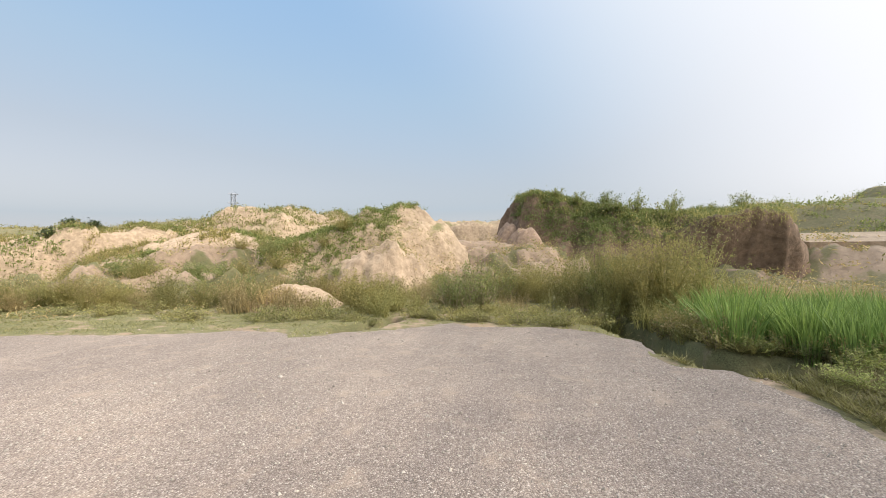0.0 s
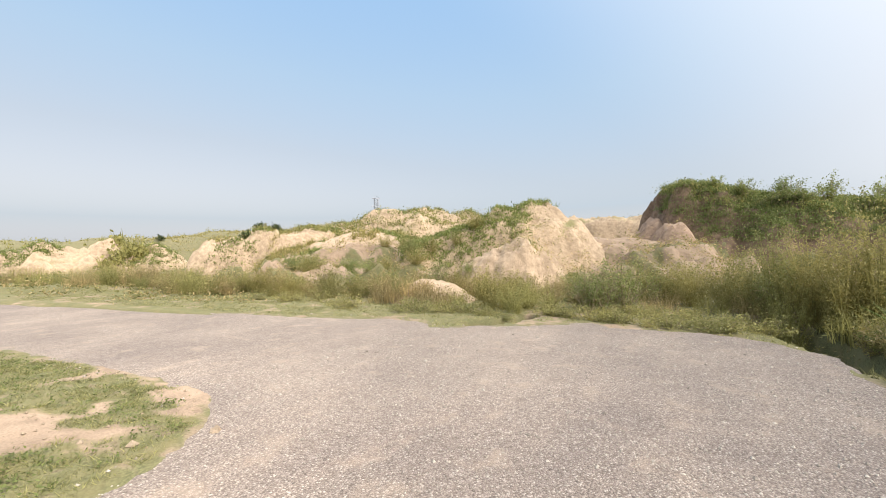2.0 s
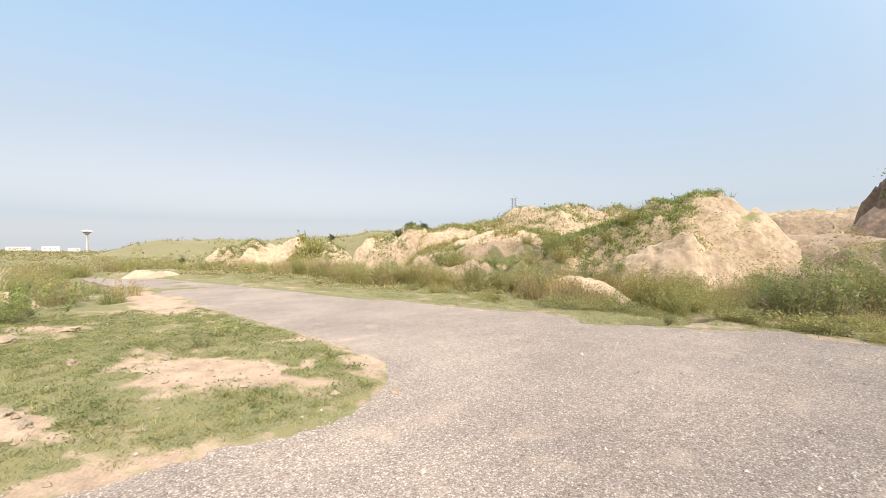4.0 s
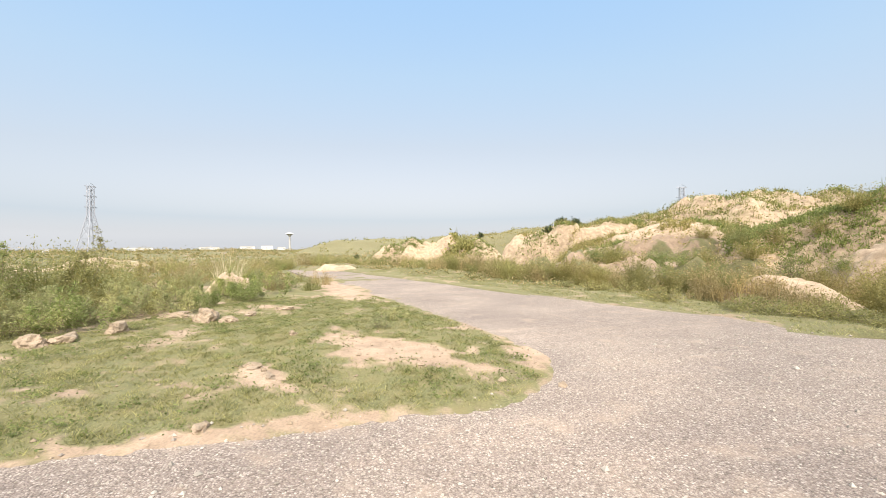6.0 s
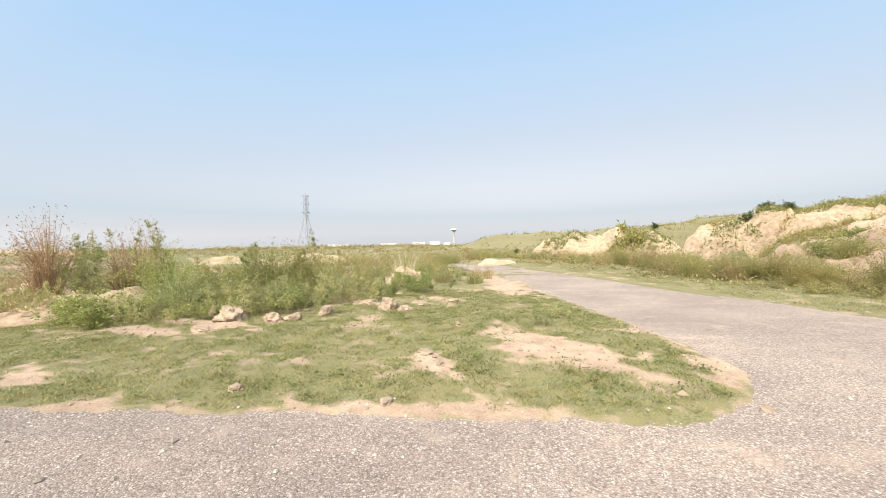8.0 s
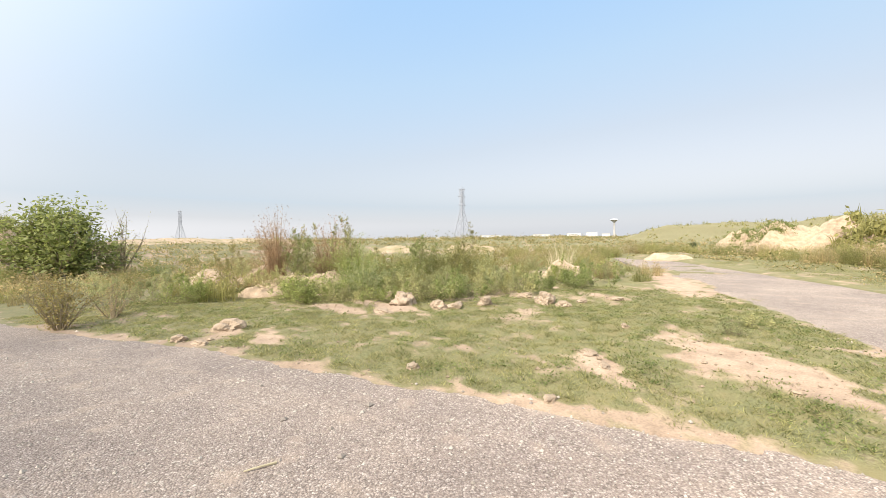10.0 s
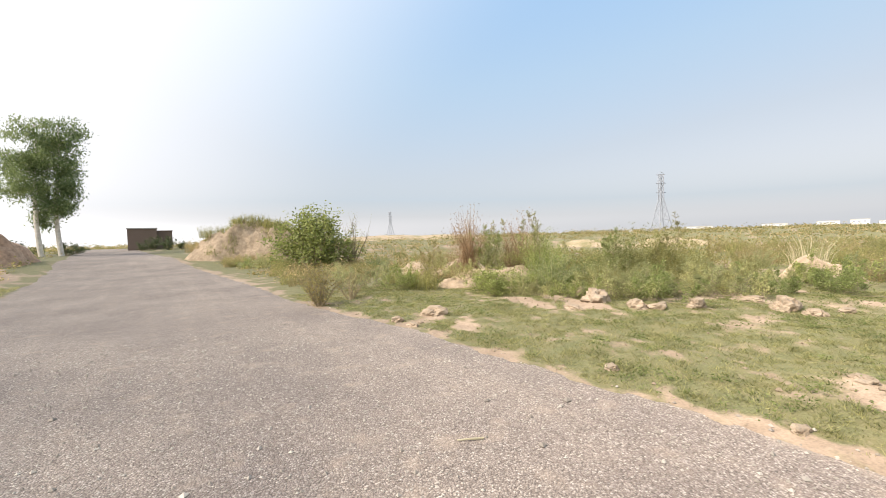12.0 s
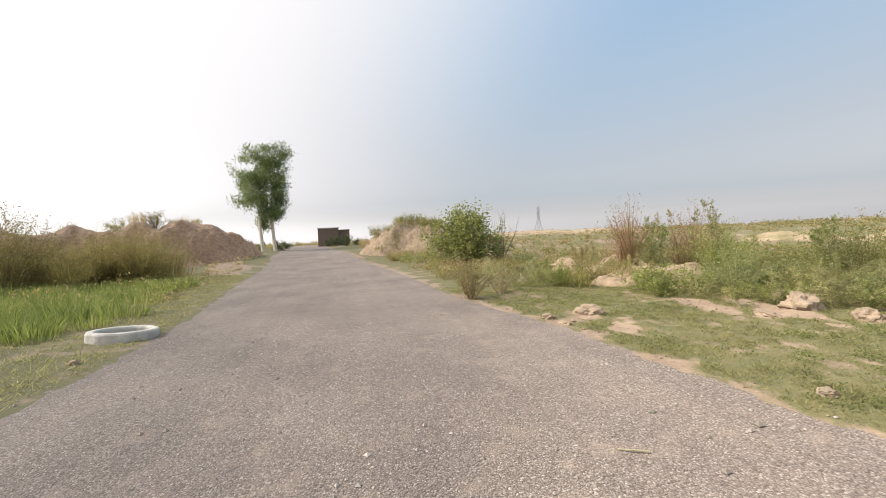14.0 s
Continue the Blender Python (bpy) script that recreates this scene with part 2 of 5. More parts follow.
OLIVE = foliage("olive_scrub", (0.235, 0.245, 0.085), (0.44, 0.43, 0.175), 0.45)
GREEN = foliage("green_leaf", (0.15, 0.20, 0.06), (0.34, 0.39, 0.14), 0.5)
REED = foliage("reed_blade", (0.11, 0.20, 0.045), (0.30, 0.43, 0.13), 0.4)
BROWNISH = foliage("brown_olive_scrub", (0.17, 0.15, 0.055), (0.36, 0.31, 0.125), 0.35)
BRIGHT = foliage("reed_green", (0.20, 0.26, 0.07), (0.46, 0.52, 0.20), 0.5)
GREYGREEN = foliage("grey_green_leaf", (0.33, 0.355, 0.155), (0.58, 0.59, 0.31), 0.55)
RUST = foliage("dry_rust_twig", (0.30, 0.195, 0.11), (0.52, 0.37, 0.23), 0.35)
PALE = foliage("bleached_stalk", (0.48, 0.44, 0.30), (0.66, 0.62, 0.46), 0.3)
DARKLEAF = foliage("dark_tree_leaf", (0.035, 0.06, 0.02), (0.10, 0.145, 0.05), 0.25)
EUCLEAF = foliage("eucalyptus_leaf", (0.12, 0.18, 0.07), (0.31, 0.39, 0.18), 0.45)
BARK = plain("brown_twig", (0.22, 0.18, 0.11), (0.36, 0.29, 0.18), 8.0, 0.9)
EUCBARK = plain("pale_bark", (0.50, 0.45, 0.38), (0.74, 0.69, 0.60), 3.0, 0.8)


# ---- mesh tools ----
def mesh_of(name, verts, faces, mat, smooth=False):
    """A mesh from arrays: verts (n, 3), faces (m, k) of one size."""
    verts, faces = np.asarray(verts, np.float32), np.asarray(faces, np.int32)
    me = bpy.data.meshes.new(name)
    k = faces.shape[1]
    me.vertices.add(len(verts))
    me.vertices.foreach_set("co", verts.ravel())
    me.loops.add(faces.size)
    me.loops.foreach_set("vertex_index", faces.ravel())
    me.polygons.add(len(faces))
    me.polygons.foreach_set("loop_start", np.arange(0, faces.size, k, dtype=np.int32))
    me.polygons.foreach_set("loop_total", np.full(len(faces), k, np.int32))
    me.polygons.foreach_set("use_smooth", np.full(len(faces), smooth))
    me.update(calc_edges=True)
    me.validate()
    me.materials.append(mat)
    return me


def from_bm(name, bm, mat, smooth=False):
    me = bpy.data.meshes.new(name)
    if smooth:
        for f in bm.faces:
            f.smooth = True
    bm.to_mesh(me)
    bm.free()
    me.materials.append(mat)
    return me


def part(name, me, parent, label=""):
    ob = new(name, me)
    ob.parent = parent
    return tagged(ob, label)


def vnoise(x, y, seed=0):
    """Smooth value noise in 0..1, for arrays."""
    xi, yi = np.floor(x).astype(np.int64), np.floor(y).astype(np.int64)
    fx, fy = x - xi, y - yi
    fx, fy = fx * fx * (3 - 2 * fx), fy * fy * (3 - 2 * fy)

    def h(a, b):
        n = (a * 374761393 + b * 668265263 + seed * 974711) & 0x7FFFFFFF
        n = ((n ^ (n >> 13)) * 1274126177) & 0x7FFFFFFF
        return ((n ^ (n >> 16)) & 0xFFFF) / 65535.0

    return (h(xi, yi) * (1 - fx) + h(xi + 1, yi) * fx) * (1 - fy) + (h(xi, yi + 1) * (1 - fx) + h(xi + 1, yi + 1) * fx) * fy


def fbm(x, y, seed=0, octaves=4):
    v, a, s = 0.0, 0.5, 1.0
    for o in range(octaves):
        v = v + a * vnoise(x * s + 17.3 * o, y * s - 9.1 * o, seed + o)
        a, s = a / 2, s * 2.03
    return v / (1 - 0.5**octaves)


def sstep(a, b, v):
    u = np.clip((v - a) / (b - a), 0, 1)
    return u * u * (3 - 2 * u)


def to_line(x, y, pts):
    """Distance of arrays of points to a chain of points."""
    best = np.full(np.shape(x), 1e9)
    for (ax, ay), (bx, by) in zip(pts[:-1], pts[1:]):
        dx, dy = bx - ax, by - ay
        u = np.clip(((x - ax) * dx + (y - ay) * dy) / (dx * dx + dy * dy), 0, 1)
        best = np.minimum(best, np.hypot(x - ax - u * dx, y - ay - u * dy))
    return best


def inside(x, y, pts):
    hit = np.zeros(np.shape(x), bool)
    for (ax, ay), (bx, by) in zip(pts, pts[1:] + pts[:1]):
        if ay != by:
            hit ^= ((ay > y) != (by > y)) & (x < (bx - ax) * (y - ay) / (by - ay) + ax)
    return hit


# ---- the plan ----
ROAD_EDGE = [(2.85, 5.5), (2.78, 6.26), (2.56, 6.87), (2.22, 7.42), (1.66, 7.52), (1.36, 8.1), (1.26, 9.1), (0.5, 9.83), (-0.4, 10.15), (-0.9, 10.05), (-2.25, 9.7), (-2.67, 10.05),
             (-3.3, 9.6), (-3.82, 9.15), (-4.7, 8.5), (-5.19, 8.09), (-5.68, 7.72), (-5.95, 8.2), (-6.34, 8.3), (-7.45, 8.0), (-9.4, 7.15), (-13.4, 6.1), (-18.9, 4.6), (-28.8, 1.3), (-33.0, -0.6),
             (-33.0, -3.4), (-29.0, -2.6), (-19.0, 0.1), (-12.3, 1.62), (-9.1, 2.32), (-6.7, 2.75), (-5.6, 2.86), (-4.7, 2.47), (-4.2, 1.9), (-4.04, 1.24), (-4.08, 0.43), (-4.07, -0.33), (-4.08, -1.05), (-4.05, -2.0), (-3.94, -2.9),
             (-4.0, -3.6), (-3.85, -4.7), (-4.0, -6.0), (-3.9, -6.8), (-3.6, -8.4), (-3.25, -11.6), (-3.2, -17.0), (-2.6, -30.0),
             (2.4, -75.0), (9.0, -150.0), (16.5, -150.0), (9.0, -75.0), (5.3, -30.5), (4.3, -18.0), (3.55, -11.0), (3.45, -7.0), (3.6, -4.5), (3.6, 2.0)]
GULLY = [(-4.95, 8.65), (-4.6, 9.3), (-4.4, 10.4)]
DITCH = [(0.7, 12.9), (1.35, 11.0), (1.65, 9.6), (1.9, 8.5), (2.3, 7.95), (2.9, 7.8), (3.3, 7.95)]
TERRACE = [(-44.0, 26.0), (-27.0, 16.5), (-20.0, 10.6), (-17.6, 10.8), (-14.0, 14.2), (-8.0, 17.2), (-4.5, 19.0), (3.0, 21.5), (12.0, 23.5), (40.0, 26.0)]


def height(x, y):
    """The lie of the land, without the road's bed."""
    r = np.hypot(x, y)
    z = 0.7 * sstep(-28, -46, y) + 0.6 * sstep(-46, -80, y)
    edge = to_line(x, y, TERRACE)
    beyond = inside(x, y, TERRACE + [(60, 300), (-200, 300), (-80, 40)])
    rough = 1.6 * (fbm(x * 0.45, y * 0.45, 5) - 0.5) + 1.5 * (fbm(x * 1.3, y * 1.3, 8) - 0.5)
    signed = np.where(beyond, edge, -edge) + 1.6 * rough
    z = z + (0.55 + 0.5 * sstep(1.5, 4.0, signed + 2.5 * rough) + 0.95 * sstep(0.5, 6, signed)) * sstep(-0.2, 1.0, signed) + 0.35 * sstep(0, 2, signed) * (1 - sstep(20, 40, signed)) * (fbm(x * 1.5, y * 1.5, 10) - 0.5)
    dip = sstep(9.5, 12.5, y + 0.25 * np.abs(x + 3)) * (1 - sstep(-3.0, 0.0, signed)) * sstep(-26, -16, x)
    z = z - 0.15 * dip
    ditch = to_line(x, y, DITCH) + 0.5 * (fbm(x * 1.2, y * 1.2, 3) - 0.5)
    z = z - 1.3 * (1 - sstep(0.25, 0.55, ditch))
    z = z - 0.55 * (1 - sstep(0.08, 0.34, to_line(x, y, GULLY) + 0.2 * (fbm(x * 2, y * 2, 4) - 0.5)))
    lumps = fbm(x * 0.22, y * 0.22, 11) - 0.5
    z = z + lumps * sstep(9, 30, r) * 0.9 * (np.abs(x) > 0) * (1 - sstep(-12, -8, -np.abs(x - 1.5 - 0.04 * np.abs(y))) * (y < 4))
    z = z + 3.0 * sstep(150, 500, r) * (fbm(x * 0.006, y * 0.006, 21) - 0.35)
    return z


def ground_at(x, y):
    """The ground sheet: the land with its bed under the road and small unevenness."""
    x, y = np.asarray(x, float), np.asarray(y, float)
    e = to_line(x, y, ROAD_EDGE + ROAD_EDGE[:1])
    s = np.where(inside(x, y, ROAD_EDGE), -e, e)
    z = height(x, y)
    z = z + sstep(0.15, 1.2, s) * 0.16 * (fbm(x * 1.1, y * 1.1, 31) - 0.33) + sstep(-0.25, 0.15, s) * 0.055 * (fbm(x * 5, y * 5, 33, 3) - 0.12)
    return z - 0.10 * (1 - sstep(-0.70, -0.45, s)) + 0.022


def ground_z(x, y):
    return float(ground_at(np.array([x]), np.array([y]))[0])


def cover_at(x, y):
    """How far plants cover the ground, 0 to 1."""
    n = fbm(x * 0.7, y * 0.7, 41)
    n2 = fbm(x * 2.2, y * 2.2, 43)
    e = to_line(x, y, ROAD_EDGE + ROAD_EDGE[:1]) + 0.9 * (n2 - 0.5)
    n3 = fbm(x * 6.5, y * 6.5, 45, 3)
    c = 0.66 + 0.6 * (n - 0.5) + 0.85 * (n2 - 0.5) + 0.9 * (n3 - 0.5)
    bare = np.where((y < 3.2) & (x < 0) & (x > -9), 0.30, 0.80)
    c = c * (bare + (1 - bare) * sstep(-0.12, 0.30, e - 0.10 + 0.3 * (n3 - 0.5)))
    for px, py, ra, rb, turn in ((-6.5, 0.75, 1.55, 0.62, 0.62), (-5.75, 2.65, 0.55, 0.3, 0.3), (-5.5, -0.85, 0.55, 0.28, 0.4), (-16.0, 0.3, 4.2, 0.9, 0.12),
                                 (-8.1, -6.2, 1.9, 0.35, 1.2), (-13.5, -8.0, 3.0, 1.2, 0.9), (-4.8, -7.2, 0.5, 0.35, 0.9), (-4.7, -5.9, 0.55, 0.28, 1.2), (-7.3, -6.7, 1.5, 0.3, 1.35),
                                 (-16.5, -6.5, 1.6, 1.0, 0.4), (-20.5, -7.5, 2.6, 1.2, 0.5), (-10.5, -15.0, 2.6, 0.8, 0.8), (8.2, -34.0, 8.0, 1.7, -1.27), (-6.4, 34.0, 15.0, 3.0, 1.74)):
        dx, dy = x - px, y - py
        u, v = (dx * math.cos(turn) + dy * math.sin(turn)) / ra, (-dx * math.sin(turn) + dy * math.cos(turn)) / rb
        c = c * sstep(0.45, 1.25, np.hypot(u, v) + 0.8 * (n2 - 0.5) + 0.9 * (n3 - 0.5))
    c = c * np.where(inside(x, y, TERRACE + [(60, 300), (-200, 300), (-80, 40)]) & (np.hypot(x, y) < 60), np.where(n > 0.52, 0.95, 0.25), 1.0)
    c = c * np.where((x < -9) & (y < -4) & (np.hypot(x, y) < 60), np.where(n > 0.5, 0.95, 0.5), 1.0)
    return np.clip(c, 0, 1)


# ---- ground and road ----
from mathutils import geometry


def build_ground():
    rings = np.r_[np.arange(0.6, 26, 0.155), 26 * np.exp(np.linspace(0.012, math.log(4500 / 26), 110))]
    ang = np.linspace(0, 2 * np.pi, 601)[:-1]
    rr, aa = np.meshgrid(rings, ang, indexing="ij")
    x, y = (-1 + rr * np.cos(aa)).ravel(), (1 + rr * np.sin(aa)).ravel()
    z = ground_at(x, y)
    n, m = len(rings), len(ang)
    i = np.arange((n - 1) * m)
    a, b = i, (i // m) * m + (i % m + 1) % m
    faces = np.stack([a, a + m, b + m, b], 1)
    verts = np.stack([x, y, z], 1)
    me = mesh_of("ground", verts, faces, GROUND, True)
    att = me.attributes.new("cover", "FLOAT", "POINT")
    att.data.foreach_set("value", cover_at(x, y).astype(np.float32))
    ob = new("ground", me)
    return tagged(ob, "dry sandy wasteland ground with patchy creeping grass", "ground", kind="structure")


def build_road():
    pts = []
    edge = ROAD_EDGE + ROAD_EDGE[:1]
    for (ax, ay), (bx, by) in zip(edge[:-1], edge[1:]):
        d = math.hypot(bx - ax, by - ay)
        k = max(1, int(min(d, 40) / 0.12)) if max(abs(ay), abs(ax)) < 32 else max(1, int(d / 1.0))
        for i in range(k):
            pts.append((ax + (bx - ax) * i / k, ay + (by - ay) * i / k))
    p = np.array(pts)
    amp = 0.15 * sstep(-60, -5, -np.hypot(p[:, 0], p[:, 1])) + 0.04
    p = p + np.stack([fbm(p[:, 0] * 1.3, p[:, 1] * 1.3, 51) - 0.5, fbm(p[:, 0] * 1.3, p[:, 1] * 1.3, 57) - 0.5], 1) * amp[:, None] * 1.4 + np.stack([fbm(p[:, 0] * 4.5, p[:, 1] * 4.5, 53) - 0.5, fbm(p[:, 0] * 4.5, p[:, 1] * 4.5, 59) - 0.5], 1) * amp[:, None] * 0.7
    n = len(p)
    gx, gy = np.meshgrid(np.r_[np.arange(-33, -12, 1.0), np.arange(-12, 6, 0.3), np.arange(6, 20, 2.0)], np.r_[np.arange(-150, -40, 4.0), np.arange(-40, -14, 1.0), np.arange(-14, 11, 0.3)], indexing="ij")
    gx, gy = gx.ravel(), gy.ravel()
    ok = inside(gx, gy, ROAD_EDGE) & (to_line(gx, gy, edge) > 0.22)
    pts2 = [Vector((float(a), float(c))) for a, c in np.concatenate([p, np.stack([gx[ok], gy[ok]], 1)])]
    verts, _, faces, *_ = geometry.delaunay_2d_cdt(pts2, [], [list(range(n))], 1, 1e-5)
    bm = bmesh.new()
    vs = [bm.verts.new((v.x, v.y, 0)) for v in verts]
    for f in faces:
        bm.faces.new([vs[i] for i in f])
    for v in bm.verts:
        v.co.z = float(0.7 * sstep(-28, -46, v.co.y) + 0.6 * sstep(-46, -80, v.co.y)) + 0.03
    rim = [e for e in bm.edges if e.is_boundary]
    out = bmesh.ops.extrude_edge_only(bm, edges=rim)["geom"]
    for v in out:
        if isinstance(v, bmesh.types.BMVert):
            v.co.z -= 0.16
    bmesh.ops.recalc_face_normals(bm, faces=bm.faces[:])
    me = from_bm("road", bm, ROAD)
    x, y = np.array([v.co.x for v in me.vertices]), np.array([v.co.y for v in me.vertices])
    att = me.attributes.new("dust", "FLOAT", "POINT")
    near = to_line(x, y, edge) + 1.1 * (fbm(x * 1.1, y * 1.1, 61) - 0.5)
    att.data.foreach_set("value", (0.9 * (1 - sstep(-0.1, 0.75, near))).astype(np.float32))
    ob = new("road", me)
    return tagged(ob, "worn grey chipped-stone road with broken crumbling edges", "road", kind="structure")


build_ground()
build_road()


# ---- earth hills, mounds and spoil ----
def leaves(pos, size, rng, slim=0.45, hang=0.0, flat=1.0):
    """Diamond leaves at pos; the smaller flat, the more level they lie."""
    n = len(pos)
    d = rng.normal(size=(n, 3)) * (1, 1, flat)
    d[:, 2] -= hang
    d /= np.linalg.norm(d, axis=1)[:, None]
    e = np.cross(d, rng.normal(size=(n, 3)) * (flat, flat, 1))
    e /= np.linalg.norm(e, axis=1)[:, None] + 1e-9
    s = (np.ones(n) * size * rng.uniform(0.6, 1.3, n))[:, None]
    v = np.stack([pos - d * s / 2, pos + e * s * slim / 2, pos + d * s / 2, pos - e * s * slim / 2], 1).reshape(-1, 3)
    k = 4 * np.arange(n)[:, None]
    return v, np.concatenate([k + [0, 1, 2], k + [0, 2, 3]], 0)


def hill(name, bumps, mat, label, seed=1, cell=0.28, sharp=2.0, rough=0.5, category="hill", rib=0.0, depth=0.10, group=""):
    """A heap of earth: bumps are (x, y, top, radius); sharp: the higher, the flatter its top and the steeper its sides."""
    b = np.array(bumps, float)
    wide = 1.75 * b[:, 3]
    x0, x1 = (b[:, 0] - wide).min(), (b[:, 0] + wide).max()
    y0, y1 = (b[:, 1] - wide).min(), (b[:, 1] + wide).max()
    nx, ny = max(12, int((x1 - x0) / cell)), max(12, int((y1 - y0) / cell))
    gx, gy = np.meshgrid(np.linspace(x0, x1, nx), np.linspace(y0, y1, ny), indexing="ij")
    k = 1.0 / b[:, 3].mean()
    wx = gx + (fbm(gx * k * 1.2, gy * k * 1.2, seed) - 0.5) * 0.8 / k * rough
    wy = gy + (fbm(gx * k * 1.2, gy * k * 1.2, seed + 7) - 0.5) * 0.8 / k * rough
    base = ground_at(gx, gy)
    top = np.zeros_like(gx)
    for x, y, z, r in b:
        d = np.clip(np.hypot(wx - x, wy - y) / (1.3 * r), 0, 1)
        p = (1 - d * d) ** 1.35 if sharp < 2.3 else 1 - sstep(min(0.72, 0.12 * sharp), 1, d)
        top = top + (np.clip(z - base, 0.02, None) * p) ** 3.5
    top = top ** (1 / 3.5)
    size = b[:, 2].max()
    steep = 4 * (top / size) * (1 - top / size)
    gully = 1 - np.abs(2 * fbm(gx * k * 2.6, gy * k * 2.6, seed + 3) - 1)
    top = top * (1 - 0.34 * rough * steep * gully**3)
    top = top + np.minimum(top, 0.6) * rough * (1.1 * (fbm(gx * 1.1, gy * 1.1, seed + 5) - 0.5) + 0.45 * (0.5 - np.abs(2 * fbm(gx * 1.3, gy * 1.3, seed + 8, 4) - 1)) + 0.35 * (fbm(gx * 4.4, gy * 4.4, seed + 6, 3) - 0.5))
    if rib:
        top = top + np.minimum(top, 1) * rib * np.abs(np.sin(gx * 4.0 + 3 * fbm(gx, gy, 3)))
    z = np.where(top > 0.015, base + top, base - depth)
    i, j = np.meshgrid(np.arange(nx - 1), np.arange(ny - 1), indexing="ij")
    a = (i * ny + j).ravel()
    faces = np.stack([a, a + ny, a + ny + 1, a + 1], 1)
    keep = (top.ravel()[faces] > 0.01).any(1)
    faces = faces[keep]
    used = np.unique(faces)
    remap = np.full(nx * ny, -1)
    remap[used] = np.arange(len(used))
    verts = np.stack([gx.ravel(), gy.ravel(), z.ravel()], 1)[used]
    cx, cy = b[:, 0].mean(), b[:, 1].mean()
    cz = ground_z(cx, cy)
    ob = new(name, mesh_of(name, verts - (cx, cy, cz), remap[faces], mat, True))
    ob.location = (cx, cy, cz)
    FIELDS.append((gx, gy, z, top))
    return tagged(ob, label, category, group)


FIELDS = []


def surface_at(x, y):
    """The height of ground or hill at a place."""
    z = ground_z(x, y)
    for gx, gy, hz, top in FIELDS:
        if gx[0, 0] <= x <= gx[-1, 0] and gy[0, 0] <= y <= gy[0, -1]:
            i = int(round((x - gx[0, 0]) / (gx[1, 0] - gx[0, 0])))
            j = int(round((y - gy[0, 0]) / (gy[0, 1] - gy[0, 0])))
            if top[i, j] > 0.02:
                z = max(z, float(hz[i, j]))
    return z


def bluff():
    """A flat-topped earth bluff: a bare end slope, a sloping overgrown front and a sheer, undercut face."""
    foot = [(-4.5, 27.4), (-2.9, 25.7), (-0.5, 24.2), (2.0, 23.2), (4.6, 23.2), (6.0, 24.4), (9.0, 24.5), (10.8, 24.5), (11.8, 25.6), (12.6, 30.0), (9.0, 35.0), (0.0, 36.0), (-5.0, 33.0)]
    cell = 0.16
    gx, gy = np.meshgrid(np.arange(-6.5, 14.5, cell), np.arange(23, 37.5, cell), indexing="ij")
    base = ground_at(gx, gy)
    wob = 1.9 * (fbm(gx * 0.6, gy * 0.6, 171) - 0.5) + 0.5 * (fbm(gx * 2.3, gy * 2.3, 173) - 0.5)
    d = to_line(gx, gy, foot + foot[:1])
    d = np.where(inside(gx, gy, foot), d, -d) + wob
    crest = np.interp(gx, [-4.5, -2.6, -1.2, 1.0, 3.9, 6.3, 7.6, 9.0, 10.4, 11.2, 12.0, 13.0], [4.9, 5.4, 5.1, 4.3, 3.7, 3.35, 3.5, 3.6, 3.2, 2.9, 2.4, 2.0])
    crest = crest + 0.8 * (fbm(gx * 0.8, gy * 0.8, 175) - 0.5) + 0.10 * np.clip(gy - 25.5, 0, 2) - 0.05 * np.clip(gy - 29, 0, 9)
    width = np.interp(gx, [-4.0, -2.0, 0.5, 4.0, 5.8, 7.0, 10.0, 11.0, 14.0], [1.6, 2.0, 3.6, 3.6, 1.6, 0.7, 0.8, 1.4, 1.8])
    p = sstep(0, 1, d / width) ** 0.8
    flute = (1 - np.abs(2 * fbm(gx * 1.7, gy * 1.7, 177) - 1)) ** 3
    top = np.clip(crest - base, 0.02, None) * p * (1 - 0.22 * flute * 4 * p * (1 - p))
    top = top + np.minimum(top, 0.5) * 0.5 * (fbm(gx * 3.1, gy * 3.1, 179, 3) - 0.5)
    z = np.where(top > 0.015, base + top, base - 0.1)
    # the sheer face leans out under its rim
    lean = np.where(gx > 5.2, 1.5, 0.0) * sstep(5.2, 7.0, gx) * p * (1 - sstep(0.5, 1.6, d))
    nx, ny = gx.shape
    i, j = np.meshgrid(np.arange(nx - 1), np.arange(ny - 1), indexing="ij")
    a = (i * ny + j).ravel()
    faces = np.stack([a, a + ny, a + ny + 1, a + 1], 1)
    faces = faces[(top.ravel()[faces] > 0.01).any(1)]
    used = np.unique(faces)
    remap = np.full(nx * ny, -1)
    remap[used] = np.arange(len(used))
    verts = np.stack([gx.ravel(), (gy - lean).ravel(), z.ravel()], 1)[used]
    rng = np.random.default_rng(181)
    edge = (gx > 5.6) & (gx < 11.6) & (p > 0.9) & (d < 1.3)
    rim = np.stack([gx[edge], (gy - lean)[edge], z[edge]], 1)
    rim = rim[rng.integers(0, len(rim), 900)]
    cloud = (rim[:, None] + rng.normal(0, 0.16, (900, 16, 3)) - np.stack([0 * rim[:, 0], rng.uniform(0, 0.35, 900), rng.uniform(-0.15, 0.45, 900)], 1)[:, None]).reshape(-1, 3)
    tagged(new("hanging_grass", mesh_of("hanging_grass", *leaves(cloud, 0.13, rng, 0.22, 1.0), OLIVE)), "yellow-green grass hanging over the rim of a bluff", "grass", kind="stuff")
    cz = ground_z(4.0, 30.0)
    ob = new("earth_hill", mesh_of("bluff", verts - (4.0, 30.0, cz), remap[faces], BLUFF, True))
    ob.location = (4.0, 30.0, cz)
    FIELDS.append((gx, gy, z, top))
    return tagged(ob, "overgrown earth bluff with dark undercut earth face", "hill")


